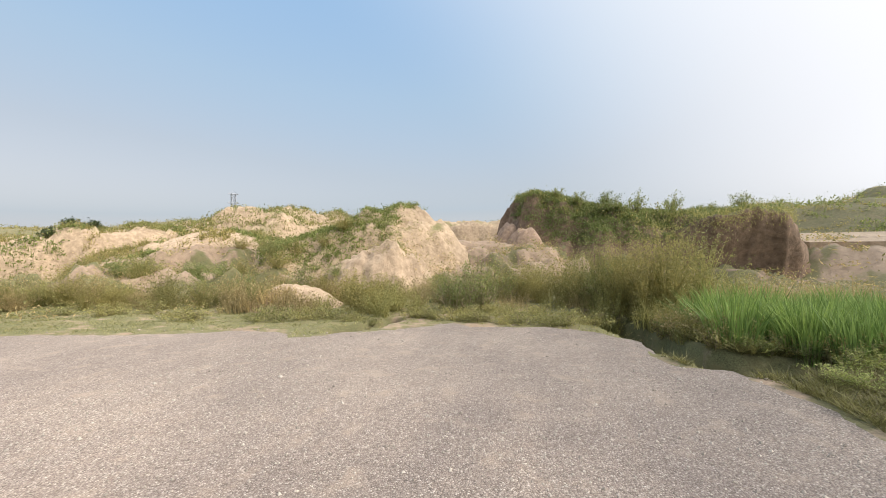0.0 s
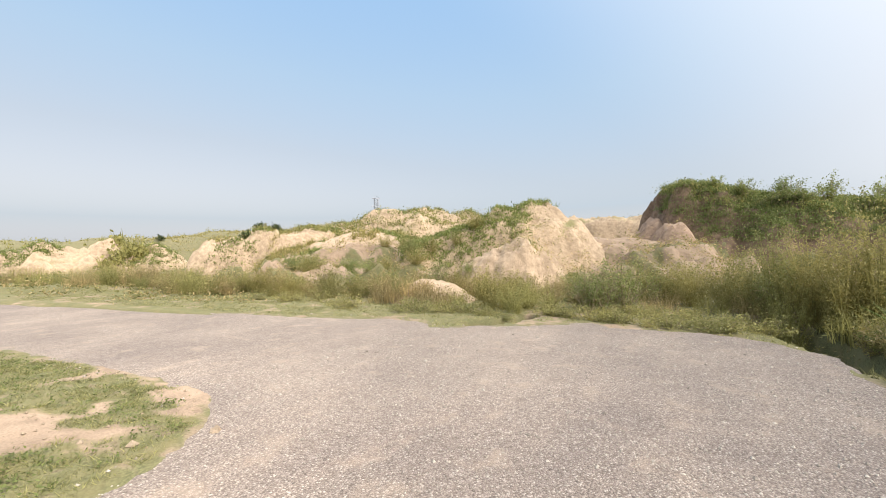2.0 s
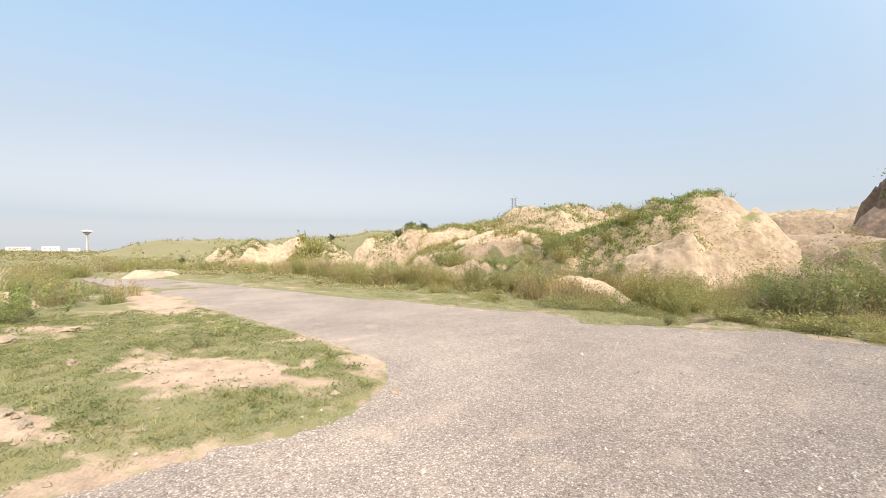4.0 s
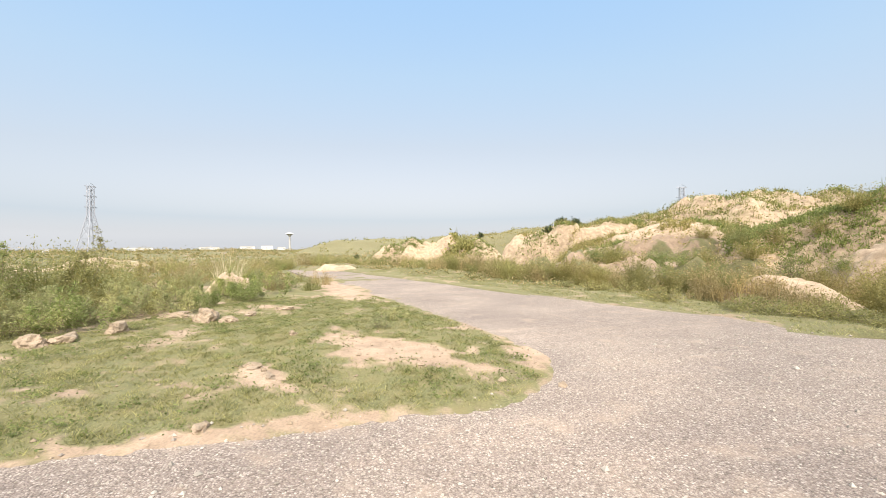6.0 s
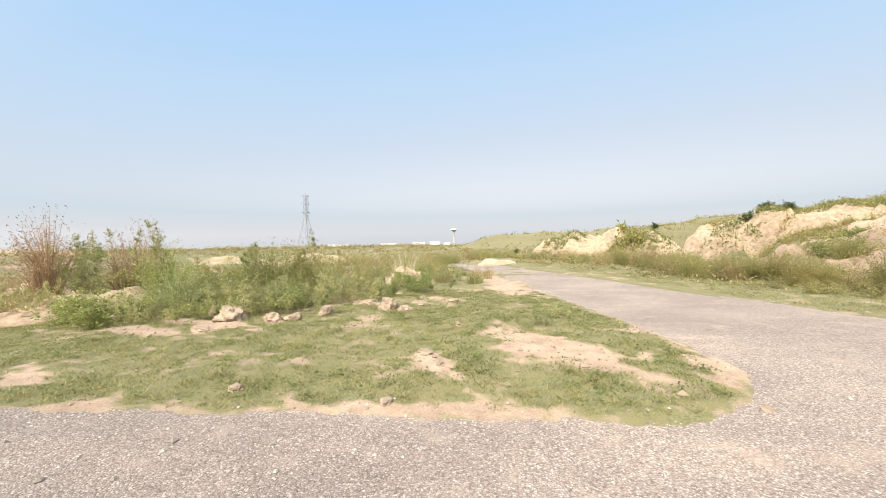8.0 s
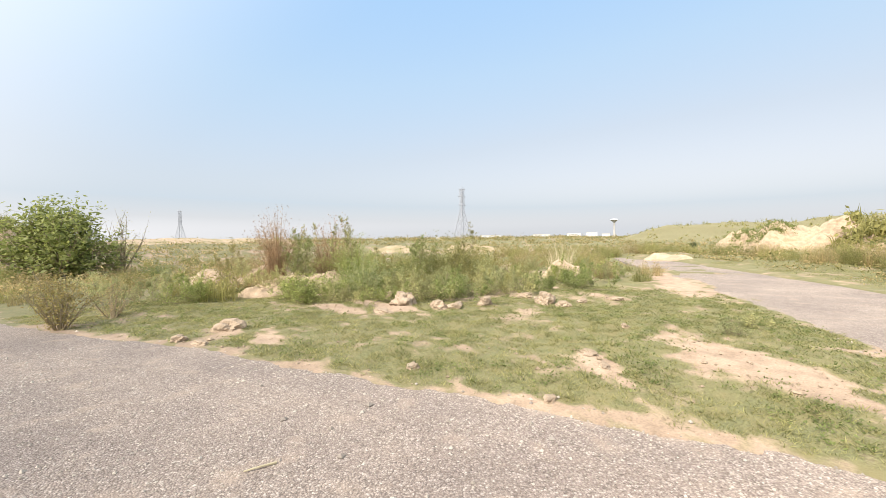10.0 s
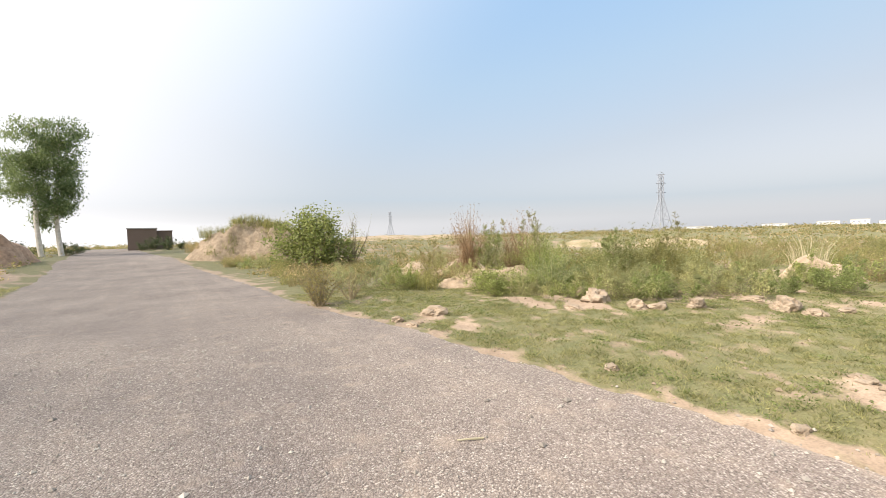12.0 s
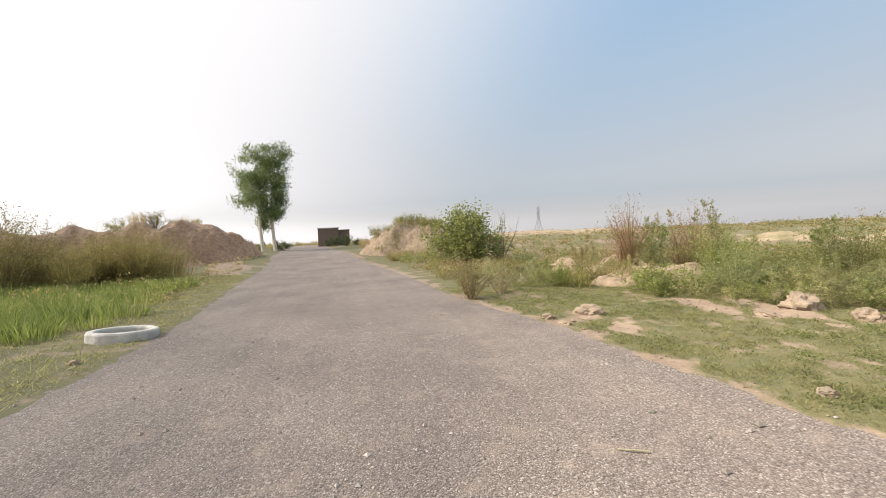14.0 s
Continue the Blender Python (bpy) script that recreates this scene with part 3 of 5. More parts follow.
hill("earth_hill", [(-9.0, 21.6, 4.3, 2.9), (-10.9, 20.8, 3.4, 2.7), (-12.9, 19.6, 2.5, 2.5), (-8.1, 22.2, 4.0, 1.8)], SAND, "rounded loess hill, green scrub on one flank and bare sandy slope", 61, sharp=1.8, cell=0.2, rough=0.8)
hill("earth_mound", [(-7.7, 17.2, 2.2, 1.3), (-8.8, 16.9, 1.6, 1.2), (-6.8, 17.8, 1.7, 0.9)], BARE, "eroded pale earth mound at the foot of a hill", 63, 0.16, category="mound", rough=1.0)
hill("earth_hill", [(-26.5, 25.6, 4.3, 4.5), (-23.8, 28.0, 5.1, 5.0), (-21.0, 30.4, 4.7, 5.0), (-17.6, 32.8, 4.4, 5.0), (-15.0, 34.5, 4.0, 4.0)], SAND, "long sandy hill with a pale slipped face and scrubby crest", 65, 0.34, sharp=2.4, rough=0.9)
hill("earth_hill", [(-31.0, 17.5, 2.5, 3.2), (-28.6, 20.2, 3.0, 3.2), (-26.9, 22.4, 3.2, 2.8)], SAND, "flat-topped pale loess bank with vertical cut face", 67, sharp=5.0, rib=0.25, rough=0.9)
hill("earth_mound", [(-19.4, 19.6, 2.95, 2.7), (-21.3, 18.0, 2.35, 2.4), (-23.0, 16.6, 1.9, 2.2)], BARE, "smooth rounded pale loess mound on a terrace", 69, 0.2, category="mound", rough=0.5)
bluff()
hill("earth_mound", [(-2.1, 24.9, 3.0, 0.7), (-2.6, 26.0, 3.2, 0.8), (-3.4, 27.0, 3.5, 0.9)], SPUR, "eroded pinkish brown earth spur beside a sandy track", 73, 0.14, category="mound", rough=0.9)
hill("earth_hill", [(-16.0, 47.0, 4.3, 4.0), (-12.0, 48.0, 4.3, 4.0), (-8.0, 48.5, 4.2, 4.0), (-4.0, 48.5, 4.2, 4.0)], SAND, "distant fluted loess cut bank", 75, 0.3, sharp=6.0, rib=0.35)
hill("earth_hill", [(-30.0, 72.0, 5.6, 13.0), (-16.0, 75.0, 5.6, 13.0), (-3.0, 76.0, 5.6, 13.0)], SCRUB, "distant scrub-covered ridge", 77, 0.9, sharp=3.0)
hill("earth_hill", [(23.0, 70.0, 6.2, 12.0), (32.0, 66.0, 6.8, 12.0), (42.0, 62.0, 6.4, 12.0)], SCRUB, "broad overgrown rise behind a bluff", 79, 0.8, sharp=3.0)
hill("earth_hill", [(57.0, 112.0, 9.6, 16.0), (68.0, 104.0, 10.6, 18.0)], SCRUB, "far dark green hilltop", 81, 1.2, sharp=2.5)
hill("earth_mound", [(-9.4, 11.85, 0.5, 0.8), (-8.3, 12.5, 0.5, 0.8), (-8.85, 12.15, 0.56, 0.9)], BARE, "small pale earth mound among wild grass", 83, 0.08, category="mound", rough=0.35, sharp=2.0)
hill("earth_hill", [(-47.5, 9.4, 2.9, 2.6), (-46.3, 13.0, 3.2, 2.8), (-45.5, 16.0, 2.5, 2.4), (-49.0, 6.8, 2.0, 2.0)], SAND, "pale bare earth hump beyond the side road", 85, sharp=2.2, rough=1.1)
hill("earth_mound", [(-15.9, -3.6, 0.8, 0.55), (-16.1, -3.0, 0.6, 0.5), (-15.4, -3.3, 0.4, 0.45)], BARE, "dumped heap of pale earth on the grass", 87, 0.07, category="mound", rough=0.5)
hill("earth_mound", [(-30.5, -0.4, 0.5, 0.8), (-30.0, 0.7, 0.45, 0.7)], BARE, "low pale earth heap at the roadside", 89, 0.1, category="mound", rough=0.8)
hill("earth_hill", [(-150.0, 9.0, 5.0, 22.0), (-148.0, 30.0, 4.8, 22.0), (-140.0, 52.0, 6.0, 24.0), (-120.0, 70.0, 7.5, 24.0)], SCRUB, "far low green ridge on the horizon", 91, 1.6, sharp=2.5)
hill("earth_hill", [(-62.0, 24.0, 3.6, 9.0), (-58.0, 33.0, 4.6, 9.0), (-50.0, 42.0, 5.6, 10.0), (-42.0, 50.0, 6.2, 10.0)], SCRUB, "low scrubby ridge behind the sandy hills", 93, 0.8, sharp=2.5)
hill("earth_hill", [(-3.7, -39.4, 1.9, 1.5), (-5.2, -38.9, 3.0, 2.1), (-7.0, -38.2, 3.65, 2.3), (-9.0, -37.6, 3.3, 2.5), (-11.0, -37.0, 2.4, 2.4)], SAND, "sandy earth bank beside the road topped with dry grass", 95, 0.18, sharp=2.0, rough=0.9)
hill("earth_mound", [(14.6, -40.6, 3.5, 3.4), (12.2, -41.2, 3.5, 3.0), (10.4, -42.4, 3.0, 2.4), (18.0, -39.6, 3.4, 3.6), (22.0, -37.5, 3.4, 3.4), (26.0, -35.0, 3.3, 3.4), (9.6, -45.0, 2.4, 1.9)], REDDISH, "reddish brown excavated earth heap beside the road", 97, 0.16, sharp=4.0, rough=0.7, category="spoil heap")
hill("earth_mound", [(13.4, -36.4, 1.9, 2.2), (15.6, -36.0, 2.1, 2.4)], REDDISH, "lower reddish earth heap in front of a larger one", 98, 0.16, sharp=2.0, rough=1.0, category="spoil heap")
hill("earth_mound", [(-9.0, -10.9, 0.55, 1.0), (-9.9, -9.9, 0.6, 1.0), (-10.6, -9.1, 0.5, 0.8)], BARE, "low bare earth bank under shrubs", 101, 0.1, category="mound", rough=0.9)
hill("earth_mound", [(-11.0, -14.0, 0.7, 1.2), (-9.6, -15.4, 0.6, 1.0)], BARE, "low bare earth hump between weeds", 103, 0.1, category="mound", rough=0.9)
hill("earth_hill", [(-40.0, -28.0, 0.9, 3.2), (-46.0, -22.0, 0.9, 3.2)], SAND, "low pale earth rise beyond the scrub", 105, 0.4, sharp=2.2, rough=0.8)
hill("earth_hill", [(-46.0, -90.0, 2.7, 12.0), (-60.0, -84.0, 2.5, 12.0)], SAND, "distant pale sandy rise", 107, 0.8, sharp=2.2)


# ---- plants ----
RNG = np.random.default_rng(7)


def blades(base, tall, wide, lean, droop=0.35, rng=RNG):
    """Curved blades of three triangles each, from arrays: base (n, 3), tall, wide, lean (n, 2) as the tip's way per metre."""
    n = len(base)
    a = rng.uniform(0, np.pi, n)
    side = np.stack([np.cos(a), np.sin(a), 0 * a], 1) * (wide / 2)[:, None]
    l3 = np.concatenate([lean, np.zeros((n, 1))], 1) * tall[:, None]
    up = np.array([0, 0, 1.0]) * tall[:, None]
    mid = base + 0.55 * up + 0.32 * l3
    tip = base + up * (1 - droop * (lean**2).sum(1)[:, None]) + l3
    v = np.stack([base - side, base + side, mid - 0.8 * side, mid + 0.8 * side, tip], 1).reshape(-1, 3)
    k = 5 * np.arange(n)[:, None]
    f = np.concatenate([k + [0, 1, 3], k + [0, 3, 2], k + [2, 3, 4]], 0)
    return v, f


def joined(pieces):
    vs, fs, n = [], [], 0
    for v, f in pieces:
        vs.append(v)
        fs.append(f + n)
        n += len(v)
    return np.concatenate(vs), np.concatenate(fs)


def stick(a, b, ra, rb, sides=5):
    """A tapered limb from a to b, as triangles."""
    a, b = np.array(a, float), np.array(b, float)
    d = (b - a) / (np.linalg.norm(b - a) + 1e-9)
    u = np.cross(d, (0.3, 0.9, 0.2))
    u /= np.linalg.norm(u)
    w = np.cross(d, u)
    t = np.linspace(0, 2 * np.pi, sides + 1)[:-1]
    ring = np.cos(t)[:, None] * u + np.sin(t)[:, None] * w
    v = np.concatenate([a + ra * ring, b + rb * ring])
    i = np.arange(sides)
    j = (i + 1) % sides
    return v, np.concatenate([np.stack([i, j, sides + j], 1), np.stack([i, sides + j, sides + i], 1)])


def grass_mesh(name, n, tall, spread, mat, fan=0.45, wide=0.012, seed=1):
    """A tuft of n blades rising from a small root and fanning out."""
    rng = np.random.default_rng(seed)
    a, r = rng.uniform(0, 2 * np.pi, n), spread * np.sqrt(rng.uniform(0, 1, n))
    base = np.stack([r * np.cos(a), r * np.sin(a), np.full(n, -0.05)], 1)
    out = np.stack([np.cos(a), np.sin(a)], 1) * (fan * rng.uniform(0.1, 1.0, n) * (0.4 + r / spread))[:, None] + rng.normal(0, 0.10, (n, 2))
    h = tall * rng.uniform(0.45, 1.05, n)
    return mesh_of(name, *blades(base, h, np.full(n, wide) * rng.uniform(0.6, 1.4, n), out, 0.3, rng), mat)


def plume_mesh(name, n, tall, spread, mat, seed=1, wide=0.014):
    """Wild cane grass: fine blades and feathery tops."""
    rng = np.random.default_rng(seed)
    a, r = rng.uniform(0, 2 * np.pi, n), spread * np.sqrt(rng.uniform(0, 1, n))
    base = np.stack([r * np.cos(a), r * np.sin(a), np.full(n, -0.05)], 1)
    lean = np.stack([np.cos(a), np.sin(a)], 1) * (0.52 * rng.uniform(0, 1, n) ** 1.3)[:, None] + rng.normal(0, 0.13, (n, 2))
    h = tall * rng.uniform(0.4, 1.0, n) * (1.0 - 0.35 * (r / spread) ** 2)
    v, f = blades(base, h, np.full(n, wide) * rng.uniform(0.6, 1.4, n), lean, 0.2, rng)
    tips = v.reshape(-1, 5, 3)[:, 4]
    mids = v.reshape(-1, 5, 3)[:, 2]
    k = 5
    u = rng.uniform(-0.4, 1.0, (n, k, 1))
    pos = (mids[:, None] * (1 - u) + tips[:, None] * u + rng.normal(0, 0.05, (n, k, 3))).reshape(-1, 3)
    return mesh_of(name, *joined([(v, f), leaves(pos, 0.085, rng, 0.22)]), mat)


def shrub(name, label, tall, spread, mat, n_leaf=2600, leaf=0.05, stems=14, seed=1, category="shrub", bark=None, slim=0.45, open_top=0.5, gaps=0.6):
    """Branching stems from one root (part) under small leaves (part)."""
    rng = np.random.default_rng(seed)
    ob = new(name)
    limbs, ends = [], []
    for s in range(stems):
        a, o = rng.uniform(0, 2 * np.pi), rng.uniform(0.15, 1.0)
        tip = np.array([math.cos(a) * spread * o, math.sin(a) * spread * o, tall * (1 - open_top * o * o) * rng.uniform(0.7, 1.0)])
        p0 = np.array([0.05 * math.cos(a), 0.05 * math.sin(a), -0.05])
        mid = p0 * 0.5 + tip * 0.5 + (0, 0, 0.08 * tall) + rng.normal(0, 0.05 * tall, 3)
        limbs += [stick(p0, mid, 0.012 * tall, 0.007 * tall, 4), stick(mid, tip, 0.007 * tall, 0.002 * tall, 3)]
        for q in range(7):
            u = rng.uniform(0.14, 1.0)
            c = (p0 * (1 - 2 * u) + mid * 2 * u) if u < 0.5 else (mid * (2 - 2 * u) + tip * (2 * u - 1))
            e = c + rng.normal(0, 0.16, 3) * (spread, spread, tall * 0.7) + (0, 0, 0.06 * tall)
            e[2] = max(e[2], 0.04)
            limbs.append(stick(c, e, 0.004 * tall, 0.001 * tall, 3))
            ends.append((c, e))
    leaf, n_leaf = leaf * 1.15, int(n_leaf * 0.7)
    per = max(6, n_leaf // len(ends))
    pos = []
    for c, e in ends:
        if rng.uniform() < 0.12 * gaps:
            continue
        u = rng.uniform(0.2, 1.1, (per, 1))
        pos.append(c * (1 - u) + e * u + rng.normal(0, 0.055, (per, 3)) * (spread, spread, tall))
    pos = np.concatenate(pos)
    pos[:, 2] = np.maximum(pos[:, 2], 0.02)
    part("branchwork", mesh_of(name + "_stems", *joined(limbs), bark or BARK), ob)
    part("foliage", mesh_of(name + "_leaves", *leaves(pos, leaf, rng, slim, flat=0.6), mat), ob)
    return tagged(ob, label, category)


def weed(name, label, tall, mat, seed=1, stems=6, side=0.35, spread=0.4, shoots=22):
    """Leaning, bent stems set with feathery side shoots, longest low down."""
    rng = np.random.default_rng(seed)
    ob = new(name)
    limbs, pos = [], []
    for s in range(stems):
        h = tall * rng.uniform(0.45, 1.0)
        root, off = np.array([*rng.normal(0, 0.01, 2), -0.05]), np.array([*rng.normal(0, spread * 0.4, 2), 0.0])
        lean, bend = rng.normal(0, 0.24, 2) * h, rng.normal(0, 0.10, 2) * h
        point = lambda u: root + off * min(1.0, 3.5 * u) + np.array([lean[0] * u + bend[0] * math.sin(3 * u), lean[1] * u + bend[1] * math.sin(3 * u), h * u])
        cuts = [0, 0.08, 0.28, 0.5, 0.75, 1.0]
        for q in range(5):
            limbs.append(stick(point(cuts[q]), point(cuts[q + 1]), 0.007 * tall * (1 - q / 6), 0.007 * tall * (1 - (q + 1) / 6), 4))
        for q in range(shoots):
            u = rng.uniform(0.12, 1.0)
            c = point(u)
            a = rng.uniform(0, 2 * np.pi)
            e = c + np.array([math.cos(a), math.sin(a), 0.75]) * side * (1.15 - u) * rng.uniform(0.5, 1.15)
            limbs.append(stick(c, e, 0.004, 0.001, 3))
            w = rng.uniform(0, 1.05, (17, 1))
            pos.append(c * (1 - w) + e * w + rng.normal(0, 0.02, (17, 3)))
    part("branchwork", mesh_of(name + "_stems", *joined(limbs), BARK), ob)
    part("foliage", mesh_of(name + "_leaves", *leaves(np.concatenate(pos), 0.050, rng, 0.29), mat), ob)
    return tagged(ob, label, category="weed")


def spread_out(kinds, spots, group, lo=0.75, hi=1.25, sink=0.03):
    """Copies of kinds over spots (x, y); the first copy of each kind is moved, not added."""
    fresh = list(kinds)
    for i, (x, y) in enumerate(spots):
        k = RNG.integers(len(kinds))
        s = RNG.uniform(lo, hi)
        m = Matrix.LocRotScale((x, y, max(surface_at(x, y), ground_z(x, y)) - sink), Euler((0, 0, RNG.uniform(0, 6.28))), (s, s, s * RNG.uniform(0.85, 1.15)))
        src = kinds[k]
        if src in fresh:
            fresh.remove(src)
            src.matrix_basis = m
            tagged(src, group=group)
        else:
            held = src.matrix_basis.copy()
            src.matrix_basis = Matrix.Identity(4)
            ob = copy_thing(src, m)
            src.matrix_basis = held
    for src in fresh:
        for o in (*src.children_recursive, src):
            bpy.data.objects.remove(o)


def tuft(name, me, label, category="grass clump"):
    return tagged(new(name, me), label, category)


def band(n, x0, y0, x1, y1, wide, rng=RNG):
    """n spots along a line, scattered to both sides."""
    u = np.linspace(0, 1, n) + rng.normal(0, 0.4 / n, n)
    off = rng.uniform(-wide, wide, n)
    d = np.array([y1 - y0, x0 - x1]) / math.hypot(x1 - x0, y1 - y0)
    return [(float(x0 + (x1 - x0) * a + d[0] * o), float(y0 + (y1 - y0) * a + d[1] * o)) for a, o in zip(u, off)]


def off_mound(spots):
    """Spots that leave the small pale mound in the verge bare."""
    return [(x, y) for x, y in spots if not (-10.3 < x < -6.7 and 9.4 < y < 12.7)]


def build_turf():
    """Creeping grass: short blades, thick where the ground is covered."""
    for name, n, x0, x1, y0, y1, tall, mat, label in (
            ("grass", 560000, -14, -3.3, -13, 4.0, 0.039, TURF, "short creeping green-yellow turf on sandy soil"),
            ("grass", 190000, -27, 1.0, 2.2, 13.0, 0.05, TURF, "dry yellow-green verge grass along the road"),
            ("grass", 110000, 1.6, 12, -26, 8, 0.10, TURF, "lush green verge grass beside the road"),
            ("grass", 150000, 1.2, 7.5, 5.4, 12.5, 0.17, DITCHGRASS, "matted dull green grass hanging over the ditch banks")):
        x, y = RNG.uniform(x0, x1, n), RNG.uniform(y0, y1, n)
        c = cover_at(x, y)
        e = to_line(x, y, ROAD_EDGE + ROAD_EDGE[:1])
        keep = (RNG.uniform(0.10, 0.66, n) < c) & ~inside(x, y, ROAD_EDGE) & (e > 0.04) & ((to_line(x, y, DITCH) > 0.62) | (tall < 0.15)) & ((y > 4.0) | (x > -15) | (y < x * -0.25 - 3.2) | (y > x * -0.27 - 2.3))
        x, y, c = x[keep], y[keep], c[keep]
        z = ground_at(x, y)
        k = len(x)
        h = tall * RNG.uniform(0.4, 1.3, k) * (0.55 + 0.6 * np.clip(c, 0, 1)) * (0.4 + 1.2 * fbm(x * 5, y * 5, 47, 2) ** 1.2)
        a = RNG.uniform(0, np.pi, k)
        root = np.stack([x, y, z - 0.01], 1)
        side = np.stack([np.cos(a), np.sin(a), 0 * a], 1) * (np.minimum(0.13 * h, 0.007) * RNG.uniform(0.6, 1.6, k))[:, None]
        lean = RNG.normal(0, 1.05, (k, 2)) * h[:, None]
        tip = root + np.stack([lean[:, 0], lean[:, 1], h], 1)
        v = np.stack([root - side, root + side, tip], 1).reshape(-1, 3)
        f = np.arange(3 * k).reshape(-1, 3)
        tagged(new(name, mesh_of(name, v, f, mat)), label, "grass", kind="stuff")


def turf_weeds():
    """Small darker leafy tufts in the turf."""
    rng = np.random.default_rng(83)
    x, y = rng.uniform(-14, -3.6, 2600), rng.uniform(-13, 3.6, 2600)
    ok = (cover_at(x, y) > 0.34) & ~inside(x, y, ROAD_EDGE) & (to_line(x, y, ROAD_EDGE + ROAD_EDGE[:1]) > 0.15) & (fbm(x * 0.9, y * 0.9, 87) > 0.46)
    x, y = x[ok], y[ok]
    off = rng.normal(0, 0.07, (len(x), 26, 3)) * rng.uniform(0.5, 1.5, (len(x), 1, 1))
    off[..., 2] = np.abs(off[..., 2]) * 0.55 + 0.01
    pos = (np.stack([x, y, ground_at(x, y)], 1)[:, None] + off).reshape(-1, 3)
    tagged(new("turf_weeds", mesh_of("turf_weeds", *leaves(pos, 0.032, rng, 0.5, flat=0.6), GREEN)), "small dark green weeds scattered in the turf", "weeds", kind="stuff")


build_turf()
turf_weeds()
cane = [tuft("wild_grass_clump", plume_mesh("wild_grass", 150, 1.15, 0.7, m, s), "feathery olive and straw-coloured wild grass clump") for s, m in ((1, STRAW), (2, SOFT), (3, STRAW), (4, OLIVE))]
spots = band(8, -25, 8.4, -17.5, 9.6, 0.6) + band(8, -17.5, 9.8, -9.5, 13.0, 0.8) + band(10, -11, 13.6, -4, 15.0, 1.1) + band(6, -3.2, 14.4, 3.5, 13.4, 0.6)
spread_out(cane, off_mound(spots), "wild grass along the road", 0.6, 1.1)


def spray_bush(name, label, tall, spread, mat, seed, stems=70, leaf=0.055, per=48, category="shrub"):
    """A tamarisk-like bush: arching wands (part) under a haze of fine needles (part)."""
    rng = np.random.default_rng(seed)
    ob = new(name)
    a, o = rng.uniform(0, 2 * np.pi, stems), rng.uniform(0.05, 1.0, stems) ** 0.7
    root = np.stack([0.22 * spread * o * np.cos(a), 0.22 * spread * o * np.sin(a), np.full(stems, -0.05)], 1)
    h = tall * rng.uniform(0.62, 1.05, stems) * (1 - 0.42 * o**2)
    out = np.stack([np.cos(a), np.sin(a)], 1) * (spread * o)[:, None] + rng.normal(0, 0.08 * spread, (stems, 2))
    wands = blades(root, h, np.full(stems, 0.014) * (0.6 + tall / 3), out / h[:, None], 0.15, rng)
    v = wands[0].reshape(-1, 5, 3)
    lo, mid_, tip = (v[:, 0] + v[:, 1]) / 2, (v[:, 2] + v[:, 3]) / 2, v[:, 4]
    u = rng.uniform(0.16, 1.04, (stems, per, 1))
    along = np.where(u < 0.55, lo[:, None] + (mid_ - lo)[:, None] * (u / 0.55), mid_[:, None] + (tip - mid_)[:, None] * ((u - 0.55) / 0.45))
    pos = (along + rng.normal(0, 0.085, (stems, per, 3)) * (spread, spread, 0.6 * tall) * (1.25 - 0.8 * u)).reshape(-1, 3)
    pos[:, 2] = np.maximum(pos[:, 2], 0.02)
    part("branchwork", mesh_of(name + "_wands", *wands, mat), ob)
    part("foliage", mesh_of(name + "_needles", *leaves(pos, leaf * 1.1, rng, 0.33, hang=-0.4), mat), ob)
    return tagged(ob, label, category)


soft_bush = [spray_bush("verge_bush", "rounded feathery olive bush along the verge", 1.25, 0.75, m, s, 64) for s, m in ((371, SOFT), (372, OLIVE), (373, SOFT), (374, STRAW))]
spread_out(soft_bush, off_mound(band(9, -25, 7.9, -17.5, 9.1, 0.6) + band(14, -17.5, 9.4, -9.5, 12.4, 0.7) + band(15, -11, 13.4, -4.6, 14.2, 0.9)) + [(-4.9, 10.7), (-5.5, 11.3), (-4.2, 11.5), (-6.2, 11.7), (-5.2, 12.2), (-3.6, 12.6)], "feathery bushes along the verge", 0.7, 1.15)
terrace_bush = [spray_bush("terrace_bush", "rounded dull olive bush on a sandy terrace", 1.15, 0.95, m, s, 60, 0.06, 44) for s, m in ((375, SOFT), (376, GREEN), (377, OLIVE))]
spread_out(terrace_bush, band(9, -26, 11.5, -17, 13.4, 1.4) + band(11, -18, 14.0, -9.5, 16.0, 1.4) + band(6, -16, 17.0, -11, 17.8, 1.0) + [(-4.8, 16.2), (-4.0, 17.0), (-3.2, 16.4), (-5.4, 17.4), (-2.8, 18.2)], "bushes on the sandy terrace", 0.65, 1.15)
tall_bush = [spray_bush("tall_verge_bush", "tall feathery olive bush beside the ditch", 2.9, 1.0, m, s, 90, 0.07, 52) for s, m in ((381, SOFT), (382, OLIVE), (383, SOFT))]
spread_out(tall_bush, [(0.9, 13.5), (1.5, 12.9), (2.2, 12.8), (2.4, 12.1), (1.6, 14.0), (2.9, 13.3), (1.1, 12.5), (1.9, 12.1), (3.4, 12.9)], "tall bushes beside the ditch", 0.72, 1.05)
ditch_bush = [spray_bush("ditch_bush", "loose olive bush at the head of the ditch", 1.7, 0.85, m, s, 72, 0.06, 50) for s, m in ((387, SOFT), (388, OLIVE), (389, BROWNISH))]
spread_out(ditch_bush, [(-2.4, 15.6), (-1.6, 15.3), (-0.9, 15.0), (-0.1, 14.6), (0.5, 14.0), (-1.2, 16.0), (0.2, 15.2), (3.6, 13.8), (4.4, 13.6)], "loose bushes at the head of the ditch", 0.8, 1.1)
